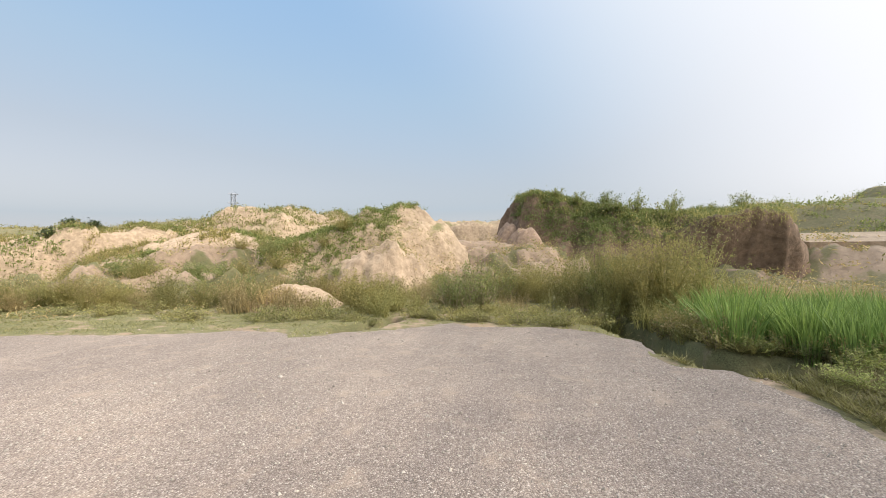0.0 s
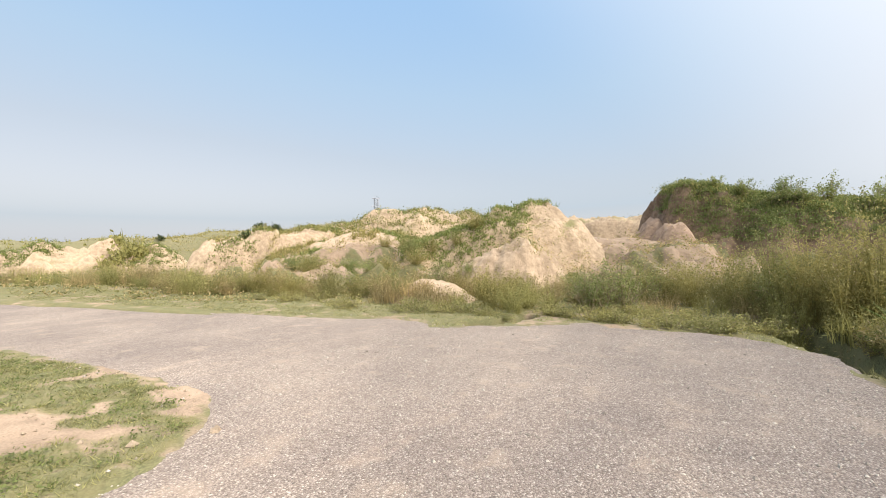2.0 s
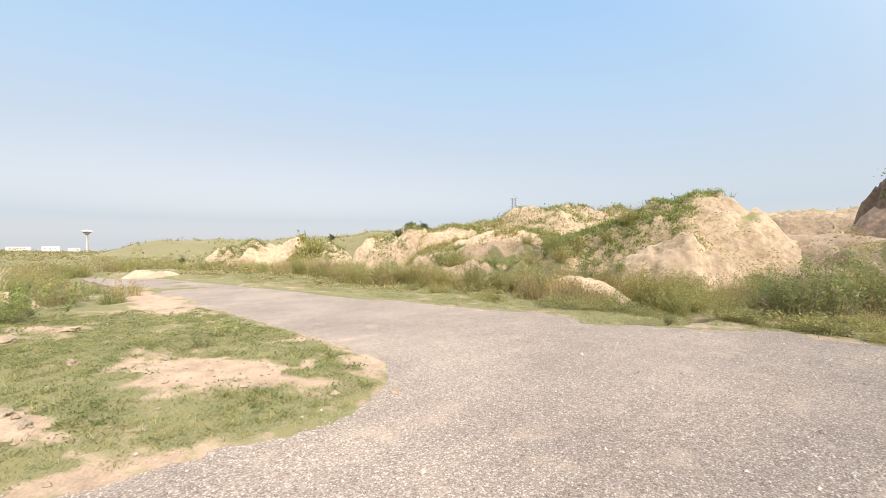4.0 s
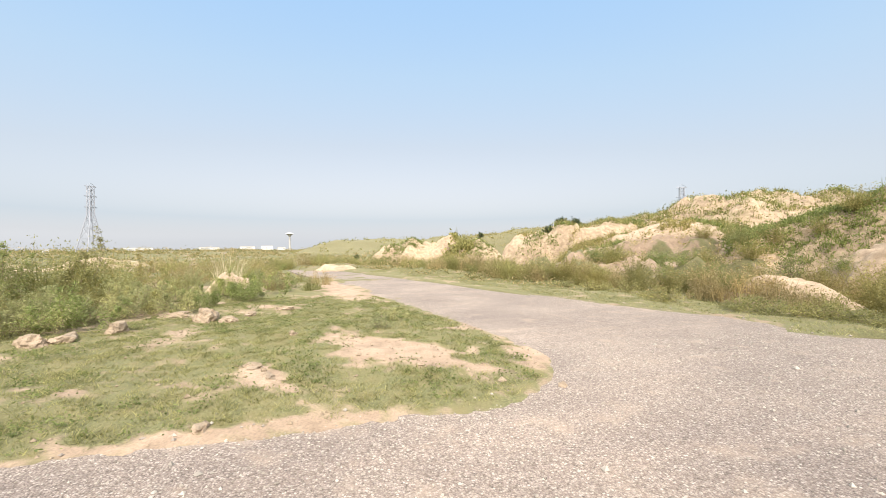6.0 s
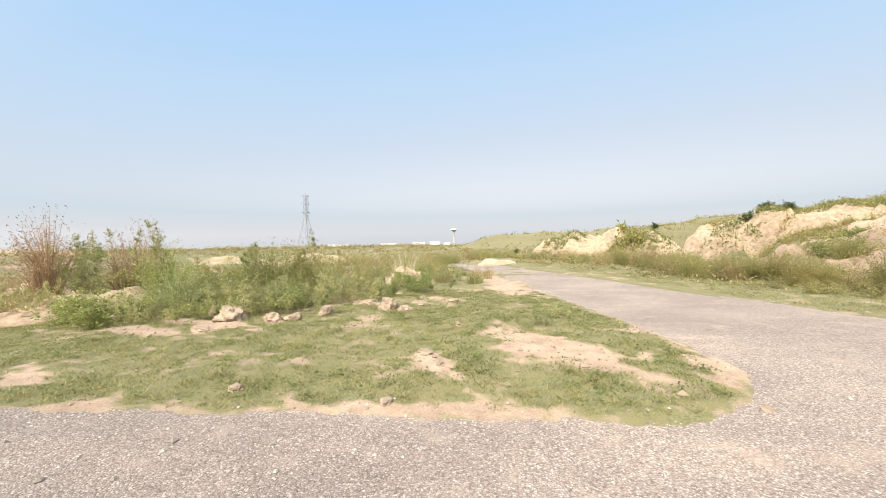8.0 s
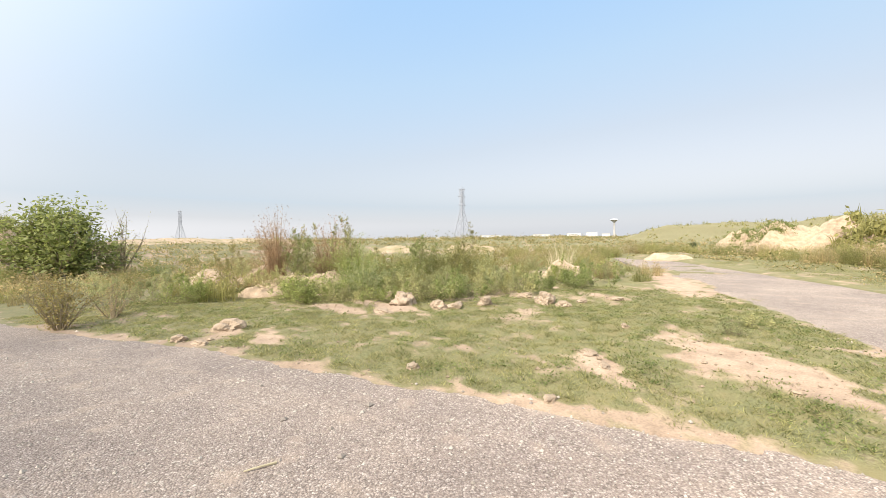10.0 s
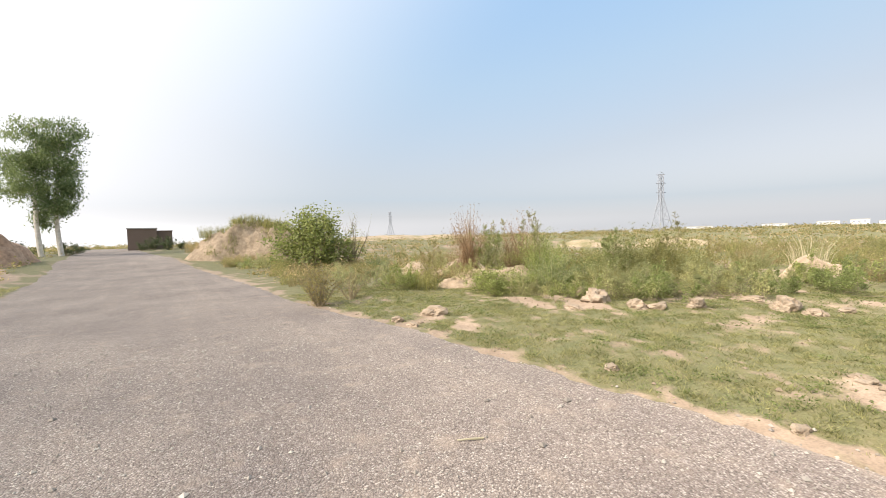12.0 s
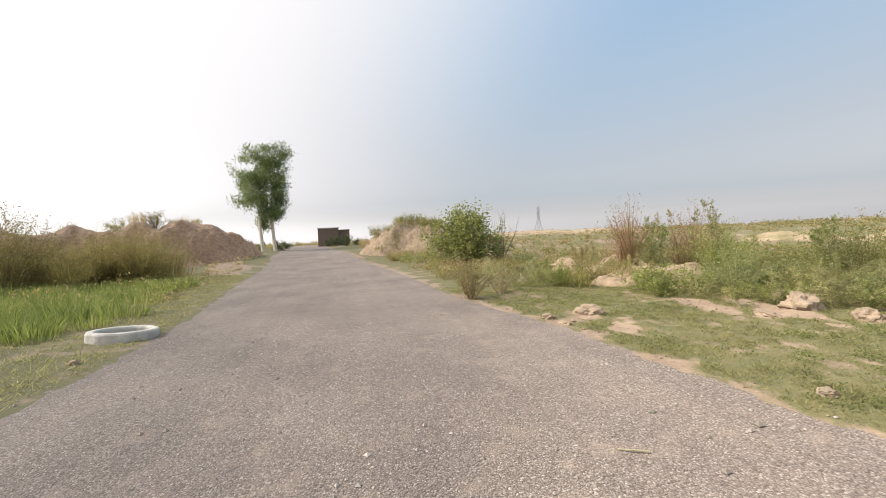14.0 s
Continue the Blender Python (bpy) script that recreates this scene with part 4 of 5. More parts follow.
spread_out([spray_bush("east_bush", "tall feathery brown-olive bush east of the road", 3.1, 1.5, m, s, 90, 0.075, 52) for s, m in ((385, BROWNISH), (386, SOFT))],
           band(20, 9.0, -24.0, 18.5, -18.5, 1.4), "tall bushes east of the road", 0.75, 1.15)
reeds = [tuft("reed_clump", grass_mesh("reed", 210, 1.15, 0.42, REED, 0.5, 0.028, s), "lush bright green reed clump beside the ditch", "reeds") for s in (11, 12, 13)]
spread_out(reeds, [(x + RNG.uniform(-0.25, 0.25), y + RNG.uniform(-0.25, 0.25)) for x in np.arange(3.05, 9.0, 0.55) for y in np.arange(8.5, 12.6, 0.55) if y > 11.9 - 1.1 * x and y < 11.3 + 0.2 * x], "reeds beside the ditch", 0.7, 1.1)
low_reeds = [tuft("dry_reed_tuft", plume_mesh("dry_reed", 120, 1.2, 0.6, m, s), "dry tawny grass clump behind the reeds") for s, m in ((14, STRAW), (9, SOFT))]
spread_out(low_reeds, band(16, 3.6, 13.6, 12.5, 13.0, 1.0) + band(12, 5.0, 15.5, 14.0, 15.5, 1.2), "dry grass behind the reeds", 0.8, 1.2)


# ---- scrub on the hills, as uncountable cover ----
def scrub_over(name, label, fields, n, keep, size, mat, per=26, leaf=0.10, tall=0.35):
    """Small leafy tufts strewn over hills, where keep(x, y, z) holds."""
    rng = np.random.default_rng(len(label) + n)
    pos = []
    for k in fields:
        gx, gy, gz, top = FIELDS[k]
        i = rng.integers(0, gx.shape[0] - 1, n)
        j = rng.integers(0, gx.shape[1] - 1, n)
        u, v = rng.uniform(0, 1, n), rng.uniform(0, 1, n)
        x = gx[i, j] + u * (gx[1, 0] - gx[0, 0])
        y = gy[i, j] + v * (gy[0, 1] - gy[0, 0])
        z = (gz[i, j] * (1 - u) + gz[i + 1, j] * u) * (1 - v) + (gz[i, j + 1] * (1 - u) + gz[i + 1, j + 1] * u) * v
        ok = (np.minimum(np.minimum(top[i, j], top[i + 1, j]), top[i, j + 1]) > 0.1) & keep(x, y, z)
        pos.append(np.stack([x, y, z], 1)[ok])
    pos = np.concatenate(pos)
    s = size * rng.uniform(0.5, 1.5, (len(pos), 1))
    per, leaf = max(8, int(per * 0.58)), leaf * 1.24
    off = rng.normal(0, 0.5, (len(pos), per, 3)) * s[:, None]
    off[..., 2] = np.abs(off[..., 2]) * tall / 0.35 * 0.9
    cloud = (pos[:, None] + off).reshape(-1, 3)
    stems = pos[rng.integers(0, len(pos), len(pos) * 3)] + rng.normal(0, 0.3, (len(pos) * 3, 3)) * (size, size, 0)
    v1 = leaves(cloud, leaf, rng, 0.5)
    v2 = blades(stems, np.full(len(stems), tall * 2.2 * size / 0.5) * rng.uniform(0.4, 1.2, len(stems)), np.full(len(stems), leaf * 0.22), rng.normal(0, 0.35, (len(stems), 2)), 0.3, rng)
    tagged(new(name, mesh_of(name, *joined([v1, v2]), mat)), label, "scrub", kind="stuff")


def patchy(scale, level, seed):
    return lambda x, y, z: fbm(x * scale, y * scale, seed) > level


scrub_over("hill_scrub", "olive scrub on the flank of a loess hill", [0], 9000, lambda x, y, z: (x + 0.35 * (y - 21) < -8.3 + 2.2 * (fbm(x * .6, y * .6, 4) - 0.5)) | ((z > 4.0) & (fbm(x, y, 9) > 0.45)), 0.30, GREEN, per=20, leaf=0.085, tall=0.22)
scrub_over("hill_scrub", "dark green scrub over an earth bluff", [5], 26000, lambda x, y, z: (z > np.interp(x, [-3.0, -1.8, -0.8, 1.0, 5.0, 6.5], [3.9, 3.2, 2.2, 1.9, 1.9, 2.5])) & (x > -3.9 + 0.9 * fbm(x, y, 3)) & (y < 29.5) & (fbm(x * .8, y * .8, 4) > 0.30), 0.36, GREEN, per=26, leaf=0.075, tall=0.22)
scrub_over("hill_scrub", "yellow-green grass along the rim of an earth bluff", [5], 9000, lambda x, y, z: (z > np.interp(x, [-3.0, -1.0, 6.0, 7.0], [5.0, 4.0, 2.5, 2.4])) & (y < 30), 0.26, OLIVE, per=14, leaf=0.09, tall=0.3)
scrub_over("hill_scrub", "dry olive scrub along sandy hill crests", [2, 3], 5200, lambda x, y, z: (z > 3.2 + 2.4 * (fbm(x * .35, y * .35, 14) - 0.5)) & (fbm(x * .5, y * .5, 24) > 0.45), 0.42, OLIVE, per=18, leaf=0.12, tall=0.22)
scrub_over("hill_scrub", "green scrub patches between sandy mounds", [2, 3, 4, 12], 4400, lambda x, y, z: (fbm(x * .45, y * .45, 52) > 0.50), 0.36, GREEN, per=22, leaf=0.11, tall=0.22)
scrub_over("hill_scrub", "dry tawny grass tufts over sandy hills", [2, 3, 4], 3000, lambda x, y, z: (fbm(x * .5, y * .5, 62) > 0.54), 0.34, SOFT, per=16, leaf=0.10, tall=0.3)
scrub_over("hill_scrub", "scrub covering distant ridges", [8, 9, 10, 16], 1700, patchy(0.12, 0.36, 6), 0.8, SOFT, per=48, leaf=0.13, tall=0.16)
scrub_over("hill_scrub", "dark bushes along a distant ridge", [8, 9, 10], 900, patchy(0.2, 0.46, 16), 1.0, GREEN, per=60, leaf=0.22, tall=0.3)
scrub_over("hill_scrub", "thin dry grass over a far green ridge", [15, 12], 1500, patchy(0.1, 0.42, 8), 0.7, OLIVE, per=10, leaf=0.4, tall=0.4)
scrub_over("hill_scrub", "dry grass tufts on top of a roadside bank", [17], 2600, lambda x, y, z: ((z > 2.9) & (fbm(x * .8, y * .8, 5) > 0.42)) | (x < -8.4) | (fbm(x * .6, y * .6, 15) > 0.53), 0.34, OLIVE, per=16, leaf=0.10, tall=0.5)
scrub_over("hill_scrub", "sparse weeds on a spoil heap", [18, 19], 900, lambda x, y, z: fbm(x * .5, y * .5, 8) > 0.60, 0.3, OLIVE, per=16, leaf=0.10)


def far_scrub():
    """Low bushes and grass over the plain to the horizon."""
    rng = np.random.default_rng(91)
    n = 10500
    a = rng.uniform(radians(-40), radians(225), n)
    r = 15 * np.exp(rng.uniform(0, math.log(420 / 15), n))
    x, y = -r * np.sin(a), r * np.cos(a)
    ok = (to_line(x, y, ROAD_EDGE + ROAD_EDGE[:1]) > 1.2) & ~inside(x, y, ROAD_EDGE) & (fbm(x * 0.09, y * 0.09, 71) > 0.40) & ((y < 8) | (r > 60) | ((r > 19) & (fbm(x * 0.3, y * 0.3, 77) > 0.5) & (np.abs(x + 0.25 * y) > 1.6)))
    ok &= ~((x < -4) & (x > -19) & (y > -11) & (y < 5))
    x, y, r = x[ok], y[ok], r[ok]
    z = ground_at(x, y)
    s = (0.26 + 0.0038 * r) * rng.uniform(0.5, 1.4, len(x))
    per = 28
    off = rng.normal(0, 0.6, (len(x), per, 3)) * s[:, None, None] * (1.5, 1.5, 1)
    off[..., 2] = np.abs(off[..., 2])
    pos = (np.stack([x, y, z], 1)[:, None] + off).reshape(-1, 3)
    size = np.repeat(0.07 + 0.0036 * r, per)
    half = rng.uniform(0, 1, len(pos)) < 0.55
    tagged(new("far_scrub", mesh_of("far_scrub", *leaves(pos[half], size[half], rng, 0.4, flat=0.6), SOFT)), "olive scrub strewn over the plain to the horizon", "scrub", kind="stuff")
    tagged(new("far_dry_grass", mesh_of("far_dry_grass", *leaves(pos[~half], size[~half], rng, 0.3), STRAW)), "straw-coloured dry grass strewn over the plain", "grass", kind="stuff")


far_scrub()


def terrace_scrub():
    """Low brush along the foot and rim of the terrace."""
    rng = np.random.default_rng(97)
    pts = np.array(TERRACE[1:8])
    x, y = [], []
    for p, q in zip(pts[:-1], pts[1:]):
        n = int(62 * np.hypot(*(q - p)))
        u, o = rng.uniform(0, 1, n), rng.normal(0.4, 2.2, n)
        d = np.array([p[1] - q[1], q[0] - p[0]]) / np.hypot(*(q - p))
        x.append(p[0] + (q[0] - p[0]) * u + d[0] * o)
        y.append(p[1] + (q[1] - p[1]) * u + d[1] * o)
    x, y = np.concatenate(x), np.concatenate(y)
    ok = fbm(x * 0.6, y * 0.6, 73) > 0.49
    x, y = x[ok], y[ok]
    z = np.array([surface_at(a, b) for a, b in zip(x, y)])
    off = rng.normal(0, 0.26, (len(x), 20, 3)) * rng.uniform(0.5, 1.4, (len(x), 1, 1))
    off[..., 2] = np.abs(off[..., 2]) * 0.9
    pos = (np.stack([x, y, z], 1)[:, None] + off).reshape(-1, 3)
    half = np.repeat(rng.uniform(0, 1, len(x)) < 0.6, 20)
    for name, mat, k, label in (("terrace_scrub", OLIVE, half, "low olive brush along a loess terrace"), ("terrace_dry_grass", STRAW, ~half, "low dry grass along a loess terrace")):
        tagged(new(name, mesh_of(name, *leaves(pos[k], 0.10, rng, 0.35, flat=0.7), mat)), label, "scrub", kind="stuff")


terrace_scrub()


# ---- shrubs and weeds ----
def at(ob, x, y, turn=0.0, s=1.0, sink=0.02):
    ob.matrix_basis = Matrix.LocRotScale((x, y, surface_at(x, y) - sink), Euler((0, 0, turn)), (s, s, s))
    return ob


at(shrub("green_bush", "dense round green bush by the road verge", 3.6, 3.2, GREEN, 17000, 0.19, 64, 201, "bush", open_top=0.78), -8.0, -25.0)
at(shrub("bare_bush", "half-bare grey-green bush beside a dense one", 3.2, 1.5, GREYGREEN, 1500, 0.07, 16, 203, "bush"), -10.8, -25.6)
at(shrub("edge_shrub", "twiggy half-dry shrub at the road edge", 1.15, 0.85, BROWNISH, 3600, 0.045, 26, 205, bark=BARK, open_top=0.35), -3.45, -10.35)
at(shrub("edge_shrub", "pale dry twiggy shrub behind the road edge", 0.95, 0.75, STRAW, 1500, 0.035, 18, 206, open_top=0.35), -4.5, -10.9)
rust = [spray_bush("dry_shrub", "dry rust-brown feathery shrub without leaves", 2.15, 0.75, RUST, s, 80, 0.05, 34) for s in (211, 212)]
spread_out(rust, [(-9.4, -11.6), (-9.0, -11.0), (-10.6, -10.5), (-11.2, -10.6), (-9.9, -12.4)], "dry rust-brown shrubs", 1.0, 1.25)
weeds = [weed("tall_weed", "tall olive-green weed with feathery upright stems", 2.0, m, s, 5, 0.42, shoots=46) for s, m in ((221, BRIGHT), (222, SOFT), (223, OLIVE))]
spread_out(weeds, [(-8.1, -12.3), (-9.4, -10.6), (-10.4, -9.2), (-11.6, -8.6), (-12.0, -7.4), (-10.9, -11.5), (-13.2, -6.8), (-16.8, -6.6)], "tall feathery weeds", 0.9, 1.25)
low = [shrub("low_shrub", "low bright green leafy shrub on bare soil", 0.75, 0.8, BRIGHT, 3400, 0.055, 18, s) for s in (231, 232)]
spread_out(low, [(-7.6, -8.3), (-7.9, -8.6), (-8.3, -8.0), (-8.0, -9.3)], "low green shrubs behind the turf", 0.7, 1.1)
mid = [spray_bush("olive_bush", "soft rounded olive-green feathery bush", 1.05, 0.95, m, s, 60, 0.05, 50) for s, m in ((241, OLIVE), (242, SOFT), (243, GREYGREEN), (244, BRIGHT), (245, GREEN))]
spread_out(mid, [(-8.9, -7.4), (-9.6, -8.0), (-10.0, -6.6), (-12.6, -5.2), (-13.8, -6.0), (-11.4, -7.8), (-11.8, -5.9), (-10.4, -7.0), (-12.9, -7.3), (-14.2, -5.0), (-16.5, -7.5), (-14.6, -9.2), (-18.8, -5.6), (-19.6, -8.2), (-21.0, -4.2),
                 (-4.3, -31.0), (-4.9, -29.4), (-5.6, -28.0), (-4.2, -33.6), (-6.6, -27.2), (-12.2, -12.0), (-10.2, -14.6), (-7.6, -17.0), (-9.4, -19.4), (-13.6, -16.4), (-6.2, -16.0), (-17.8, -12.2), (-21.4, -11.0), (-15.2, -20.6)], "olive bushes on the waste ground", 0.75, 1.25)
grey = [weed("soft_weed", "soft grey-green feathery weed mound beside rocks", 0.8, m, s, 13, 0.26, 1.0) for s, m in ((251, GREYGREEN), (252, GREYGREEN), (253, BRIGHT))]
big_bush = [spray_bush("tall_olive_bush", "large soft yellow-green feathery bush", 1.75, 1.35, m, s, 95, 0.06, 52) for s, m in ((246, OLIVE), (247, BRIGHT))]
spread_out(big_bush, [(-12.2, -7.9), (-12.9, -7.2), (-13.6, -6.4), (-10.3, -9.0), (-15.8, -7.6)], "large soft bushes on the waste ground", 0.8, 1.05)
spread_out(grey, [(-9.6, -5.2), (-10.4, -4.6), (-11.4, -4.2), (-12.5, -3.4), (-10.6, -5.5), (-13.2, -2.6), (-14.2, -3.9), (-8.4, -10.6), (-5.6, -12.4), (-6.6, -11.2), (-17.0, -2.2), (-9.0, -6.4), (-11.0, -6.2), (-9.8, -7.4), (-12.4, -4.6), (-13.4, -6.4), (-9.3, -5.8), (-10.0, -6.0), (-11.6, -5.0), (-12.0, -6.6), (-8.2, -7.4), (-14.6, -3.0)], "soft weeds behind the rocks", 0.75, 1.3)
small_cane = [tuft("grass_tuft", plume_mesh("small_wild_grass", 110, 0.8, 0.4, m, s), "knee-high dry wild grass tuft") for s, m in ((15, STRAW), (16, OLIVE))]
spread_out(small_cane, band(9, 1.7, 11.4, 3.0, 9.2, 0.3) + band(10, -10.2, 10.9, -7.4, 11.6, 0.3) + [(float(x), float(y)) for x, y in zip(RNG.uniform(-27, -5.5, 60), RNG.uniform(-30, -11, 60))] + band(26, -17, -5, -40, -10, 3.5) + band(22, -16, -1.2, -30, -5.2, 1.4) + band(10, -4.2, -13.5, -5.4, -24, 0.5), "knee-high grass tufts on the waste ground", 0.7, 1.3)
side_cane = [tuft("wild_grass_clump", plume_mesh("side_wild_grass", 190, 1.3, 0.7, m, s), "feathery wild grass clump along the side road") for s, m in ((17, OLIVE), (18, STRAW), (19, OLIVE))]
spread_out(side_cane, band(10, -15, 10.6, -30, 7.0, 0.7) + band(16, -22, 8.8, -44, 3.6, 1.2) + band(14, -34, -3.8, -46, 2, 2.0) + band(18, -23, -6.5, -42, -6, 2.5), "wild grass along the side road")
at(tuft("bleached_clump", plume_mesh("bleached_grass", 60, 1.9, 0.5, PALE, 27, 0.02), "bleached pale upright grass stalks"), -18.3, -4.1)
green_front = [shrub("leafy_shrub", "bushy green shrub among wild grass", 1.7, 0.9, GREEN, 3600, 0.055, 20, s) for s in (261, 262)]
spread_out(green_front, [(-2.9, 12.4), (-3.3, 12.1), (-3.6, 13.0), (-2.5, 12.9), (-2.0, 15.2), (1.2, 13.6), (-9.6, 13.6), (-12.8, 12.0)], "green shrubs among wild grass", 0.7, 1.05)
far_bush = [shrub("small_tree", "small dark green bushy tree on a rise", 1.7, 1.7, DARKLEAF, 3000, 0.17, 18, s, "tree") for s in (271, 272)]
spread_out(far_bush, [(-29.9, 17.0), (-29.4, 17.9), (-31.4, 24.9), (-30.4, 26.0), (-56.6, 21.1), (-55.4, 2.9), (-28.9, 18.7), (-72.0, 14.0)], "small dark trees on the rises", 0.34, 0.5)
bluff_bush = [shrub("bluff_bush", "dark green bush growing on an earth bluff", 1.9, 1.5, GREEN, 2600, 0.12, 18, s, "bush") for s in (281, 282)]
spread_out(bluff_bush, [(1.8, 25.9), (3.0, 25.6), (4.2, 25.9), (0.9, 26.6), (5.3, 26.1), (2.6, 26.9), (4.0, 27.0), (5.9, 27.0), (8.0, 27.4), (9.4, 26.6), (-0.4, 27.0)], "bushes on the bluff", 0.4, 0.65)
east_cane = [tuft("wild_grass_clump", plume_mesh("east_wild_grass", 330, 2.9, 1.2, m, s), "tall brownish olive wild grass clump") for s, m in ((31, BROWNISH), (32, BROWNISH), (33, OLIVE))]
spread_out(east_cane, band(8, 9.2, -24.5, 16.5, -19.5, 1.2) + band(14, 10.0, -28.0, 22.0, -21.0, 2.2), "tall wild grass east of the road", 0.7, 1.25)
lush = [tuft("lush_grass_tuft", grass_mesh("lush_grass", 120, 0.62, 0.5, LUSH, 0.7, 0.024, s), "lush knee-high bright green grass tuft") for s in (291, 292, 293)]
spread_out(lush, [(x + RNG.uniform(-0.4, 0.4), y + RNG.uniform(-0.4, 0.4)) for x in np.arange(5.6, 15.5, 0.85) for y in np.arange(-20.5, -9.0, 0.85) if x > 5.4 - 0.06 * (y + 9) and x < 7.5 - 0.75 * (y + 8)], "lush grass east of the road", 0.7, 1.2)
bank_grass = [tuft("bank_grass_tuft", plume_mesh("bank_grass", 140, 0.9, 0.5, m, s), "dry grass tuft on a roadside bank") for s, m in ((35, STRAW), (36, OLIVE))]
spread_out(bank_grass, [(-2.6, -39.4), (-3.6, -39.0), (-4.8, -38.8), (-5.8, -38.6), (-6.8, -38.2), (-8.0, -37.4), (-9.0, -36.6), (-6.0, -35.4), (-7.2, -34.6), (-5.0, -34.2), (-9.6, -33.6), (-10.6, -32.0), (-4.2, -31.2), (-6.6, -31.0), (12.6, -42.2), (13.4, -41.6), (14.2, -41.4), (16.6, -40.4), (-8.6, -29.0)], "dry grass tufts on the roadside banks", 0.8, 1.4)
at(shrub("heap_bush", "dry brown-olive bush on top of a spoil heap", 1.7, 1.3, BROWNISH, 2600, 0.09, 20, 361, "bush"), 15.2, -40.2)
at(shrub("heap_bush", "small olive bush on top of a spoil heap", 1.3, 1.4, OLIVE, 2200, 0.09, 18, 362, "bush"), 17.6, -39.4)
house_bush = [shrub("hedge_bush", "dark shrub against a brick shed", 1.7, 1.6, DARKLEAF, 1600, 0.16, 12, 301, "bush")]
spread_out(house_bush, [(1.6, -68.6), (0.2, -68.4), (-1.4, -68.0), (-3.0, -67.6), (10.6, -62.0), (8.0, -60.6), (11.8, -57.0), (13.2, -58.0), (7.8, -66.0)], "dark shrubs along the far road", 0.7, 1.1)


# ---- eucalyptus trees ----
def eucalyptus(x, y, tall, spread, lean, seed):
    rng = np.random.default_rng(seed)
    ob = new("eucalyptus_tree")
    pts = [np.array([lean * tall * u * u + 0.25 * math.sin(5 * u), 0.2 * math.sin(4 * u + 1), tall * 0.9 * u - 0.1]) for u in np.linspace(0, 1, 9)]
    rad = np.linspace(0.26, 0.05, 9)
    part("trunk", mesh_of("euc_trunk", *joined([stick(p, q, a, c, 9) for p, q, a, c in zip(pts[:-1], pts[1:], rad[:-1], rad[1:])]), EUCBARK), ob, "smooth pale trunk")
    limbs, clouds = [], []
    for k in range(38):
        u = rng.uniform(0.25, 0.98)
        c = pts[int(u * 8)] * (1 - u * 8 % 1) + pts[min(8, int(u * 8) + 1)] * (u * 8 % 1)
        a = rng.uniform(0, 2 * np.pi)
        reach = spread * (0.55 + 0.45 * math.sin(np.pi * min(1, (u - 0.2) * 1.1))) * rng.uniform(0.4, 1.05)
        e = c + (math.cos(a) * reach, math.sin(a) * reach, rng.uniform(0.3, 1.6))
        limbs.append(stick(c, e, 0.06 * (1.2 - u), 0.015, 5))
        for q in range(6):
            w = rng.uniform(0.45, 1.08)
            centre = c * (1 - w) + e * w + rng.normal(0, 0.35, 3)
            n = 64
            d = rng.normal(0, 0.36, (n, 3)) * (1, 1, 0.9)
            d[:, 2] -= 0.25
            clouds.append(centre + d)
    part("branchwork", mesh_of("euc_limbs", *joined(limbs), EUCBARK), ob)
    part("crown", mesh_of("euc_crown", *leaves(np.concatenate(clouds), 0.30, rng, 0.32, 1.2), EUCLEAF), ob, "airy drooping grey-green foliage")
    ob.location = (x, y, surface_at(x, y) - 0.1)
    return tagged(ob, "tall slender eucalyptus with pale trunk and drooping crown", "tree", "pair of eucalyptus trees")


eucalyptus(9.8, -59.4, 15.8, 3.3, 0.02, 311)
eucalyptus(8.3, -59.8, 16.0, 2.7, 0.0, 312)


# ---- rocks and loose stones ----
def rock(x, y, sx, sy, sz, seed, turn=0.0, label="weathered pale sandstone boulder on the grass", name="rock"):
    bm = bmesh.new()
    bmesh.ops.create_icosphere(bm, subdivisions=4, radius=1.0)
    for v in bm.verts:
        p = v.co.copy()
        n = noise.noise(p * 1.1 + Vector((seed, 0, 0))) * 0.55 + noise.noise(p * 2.7 + Vector((0, seed, 0))) * 0.25 + noise.noise(p * 6 + Vector((0, 0, seed))) * 0.13 + noise.noise(p * 14 + Vector((seed, seed, 0))) * 0.05
        p *= 1 + n
        p.z = max(-0.35, min(p.z, 0.85 + 0.35 * n))
        v.co = (p.x * sx, p.y * sy, p.z * sz)
    ob = new(name, from_bm(name, bm, STONE))
    ob.matrix_basis = pose(x, y, surface_at(x, y) + 0.10 * sz, 0, 0, turn)
    return tagged(ob, label, "rock", "rocks along the turf")


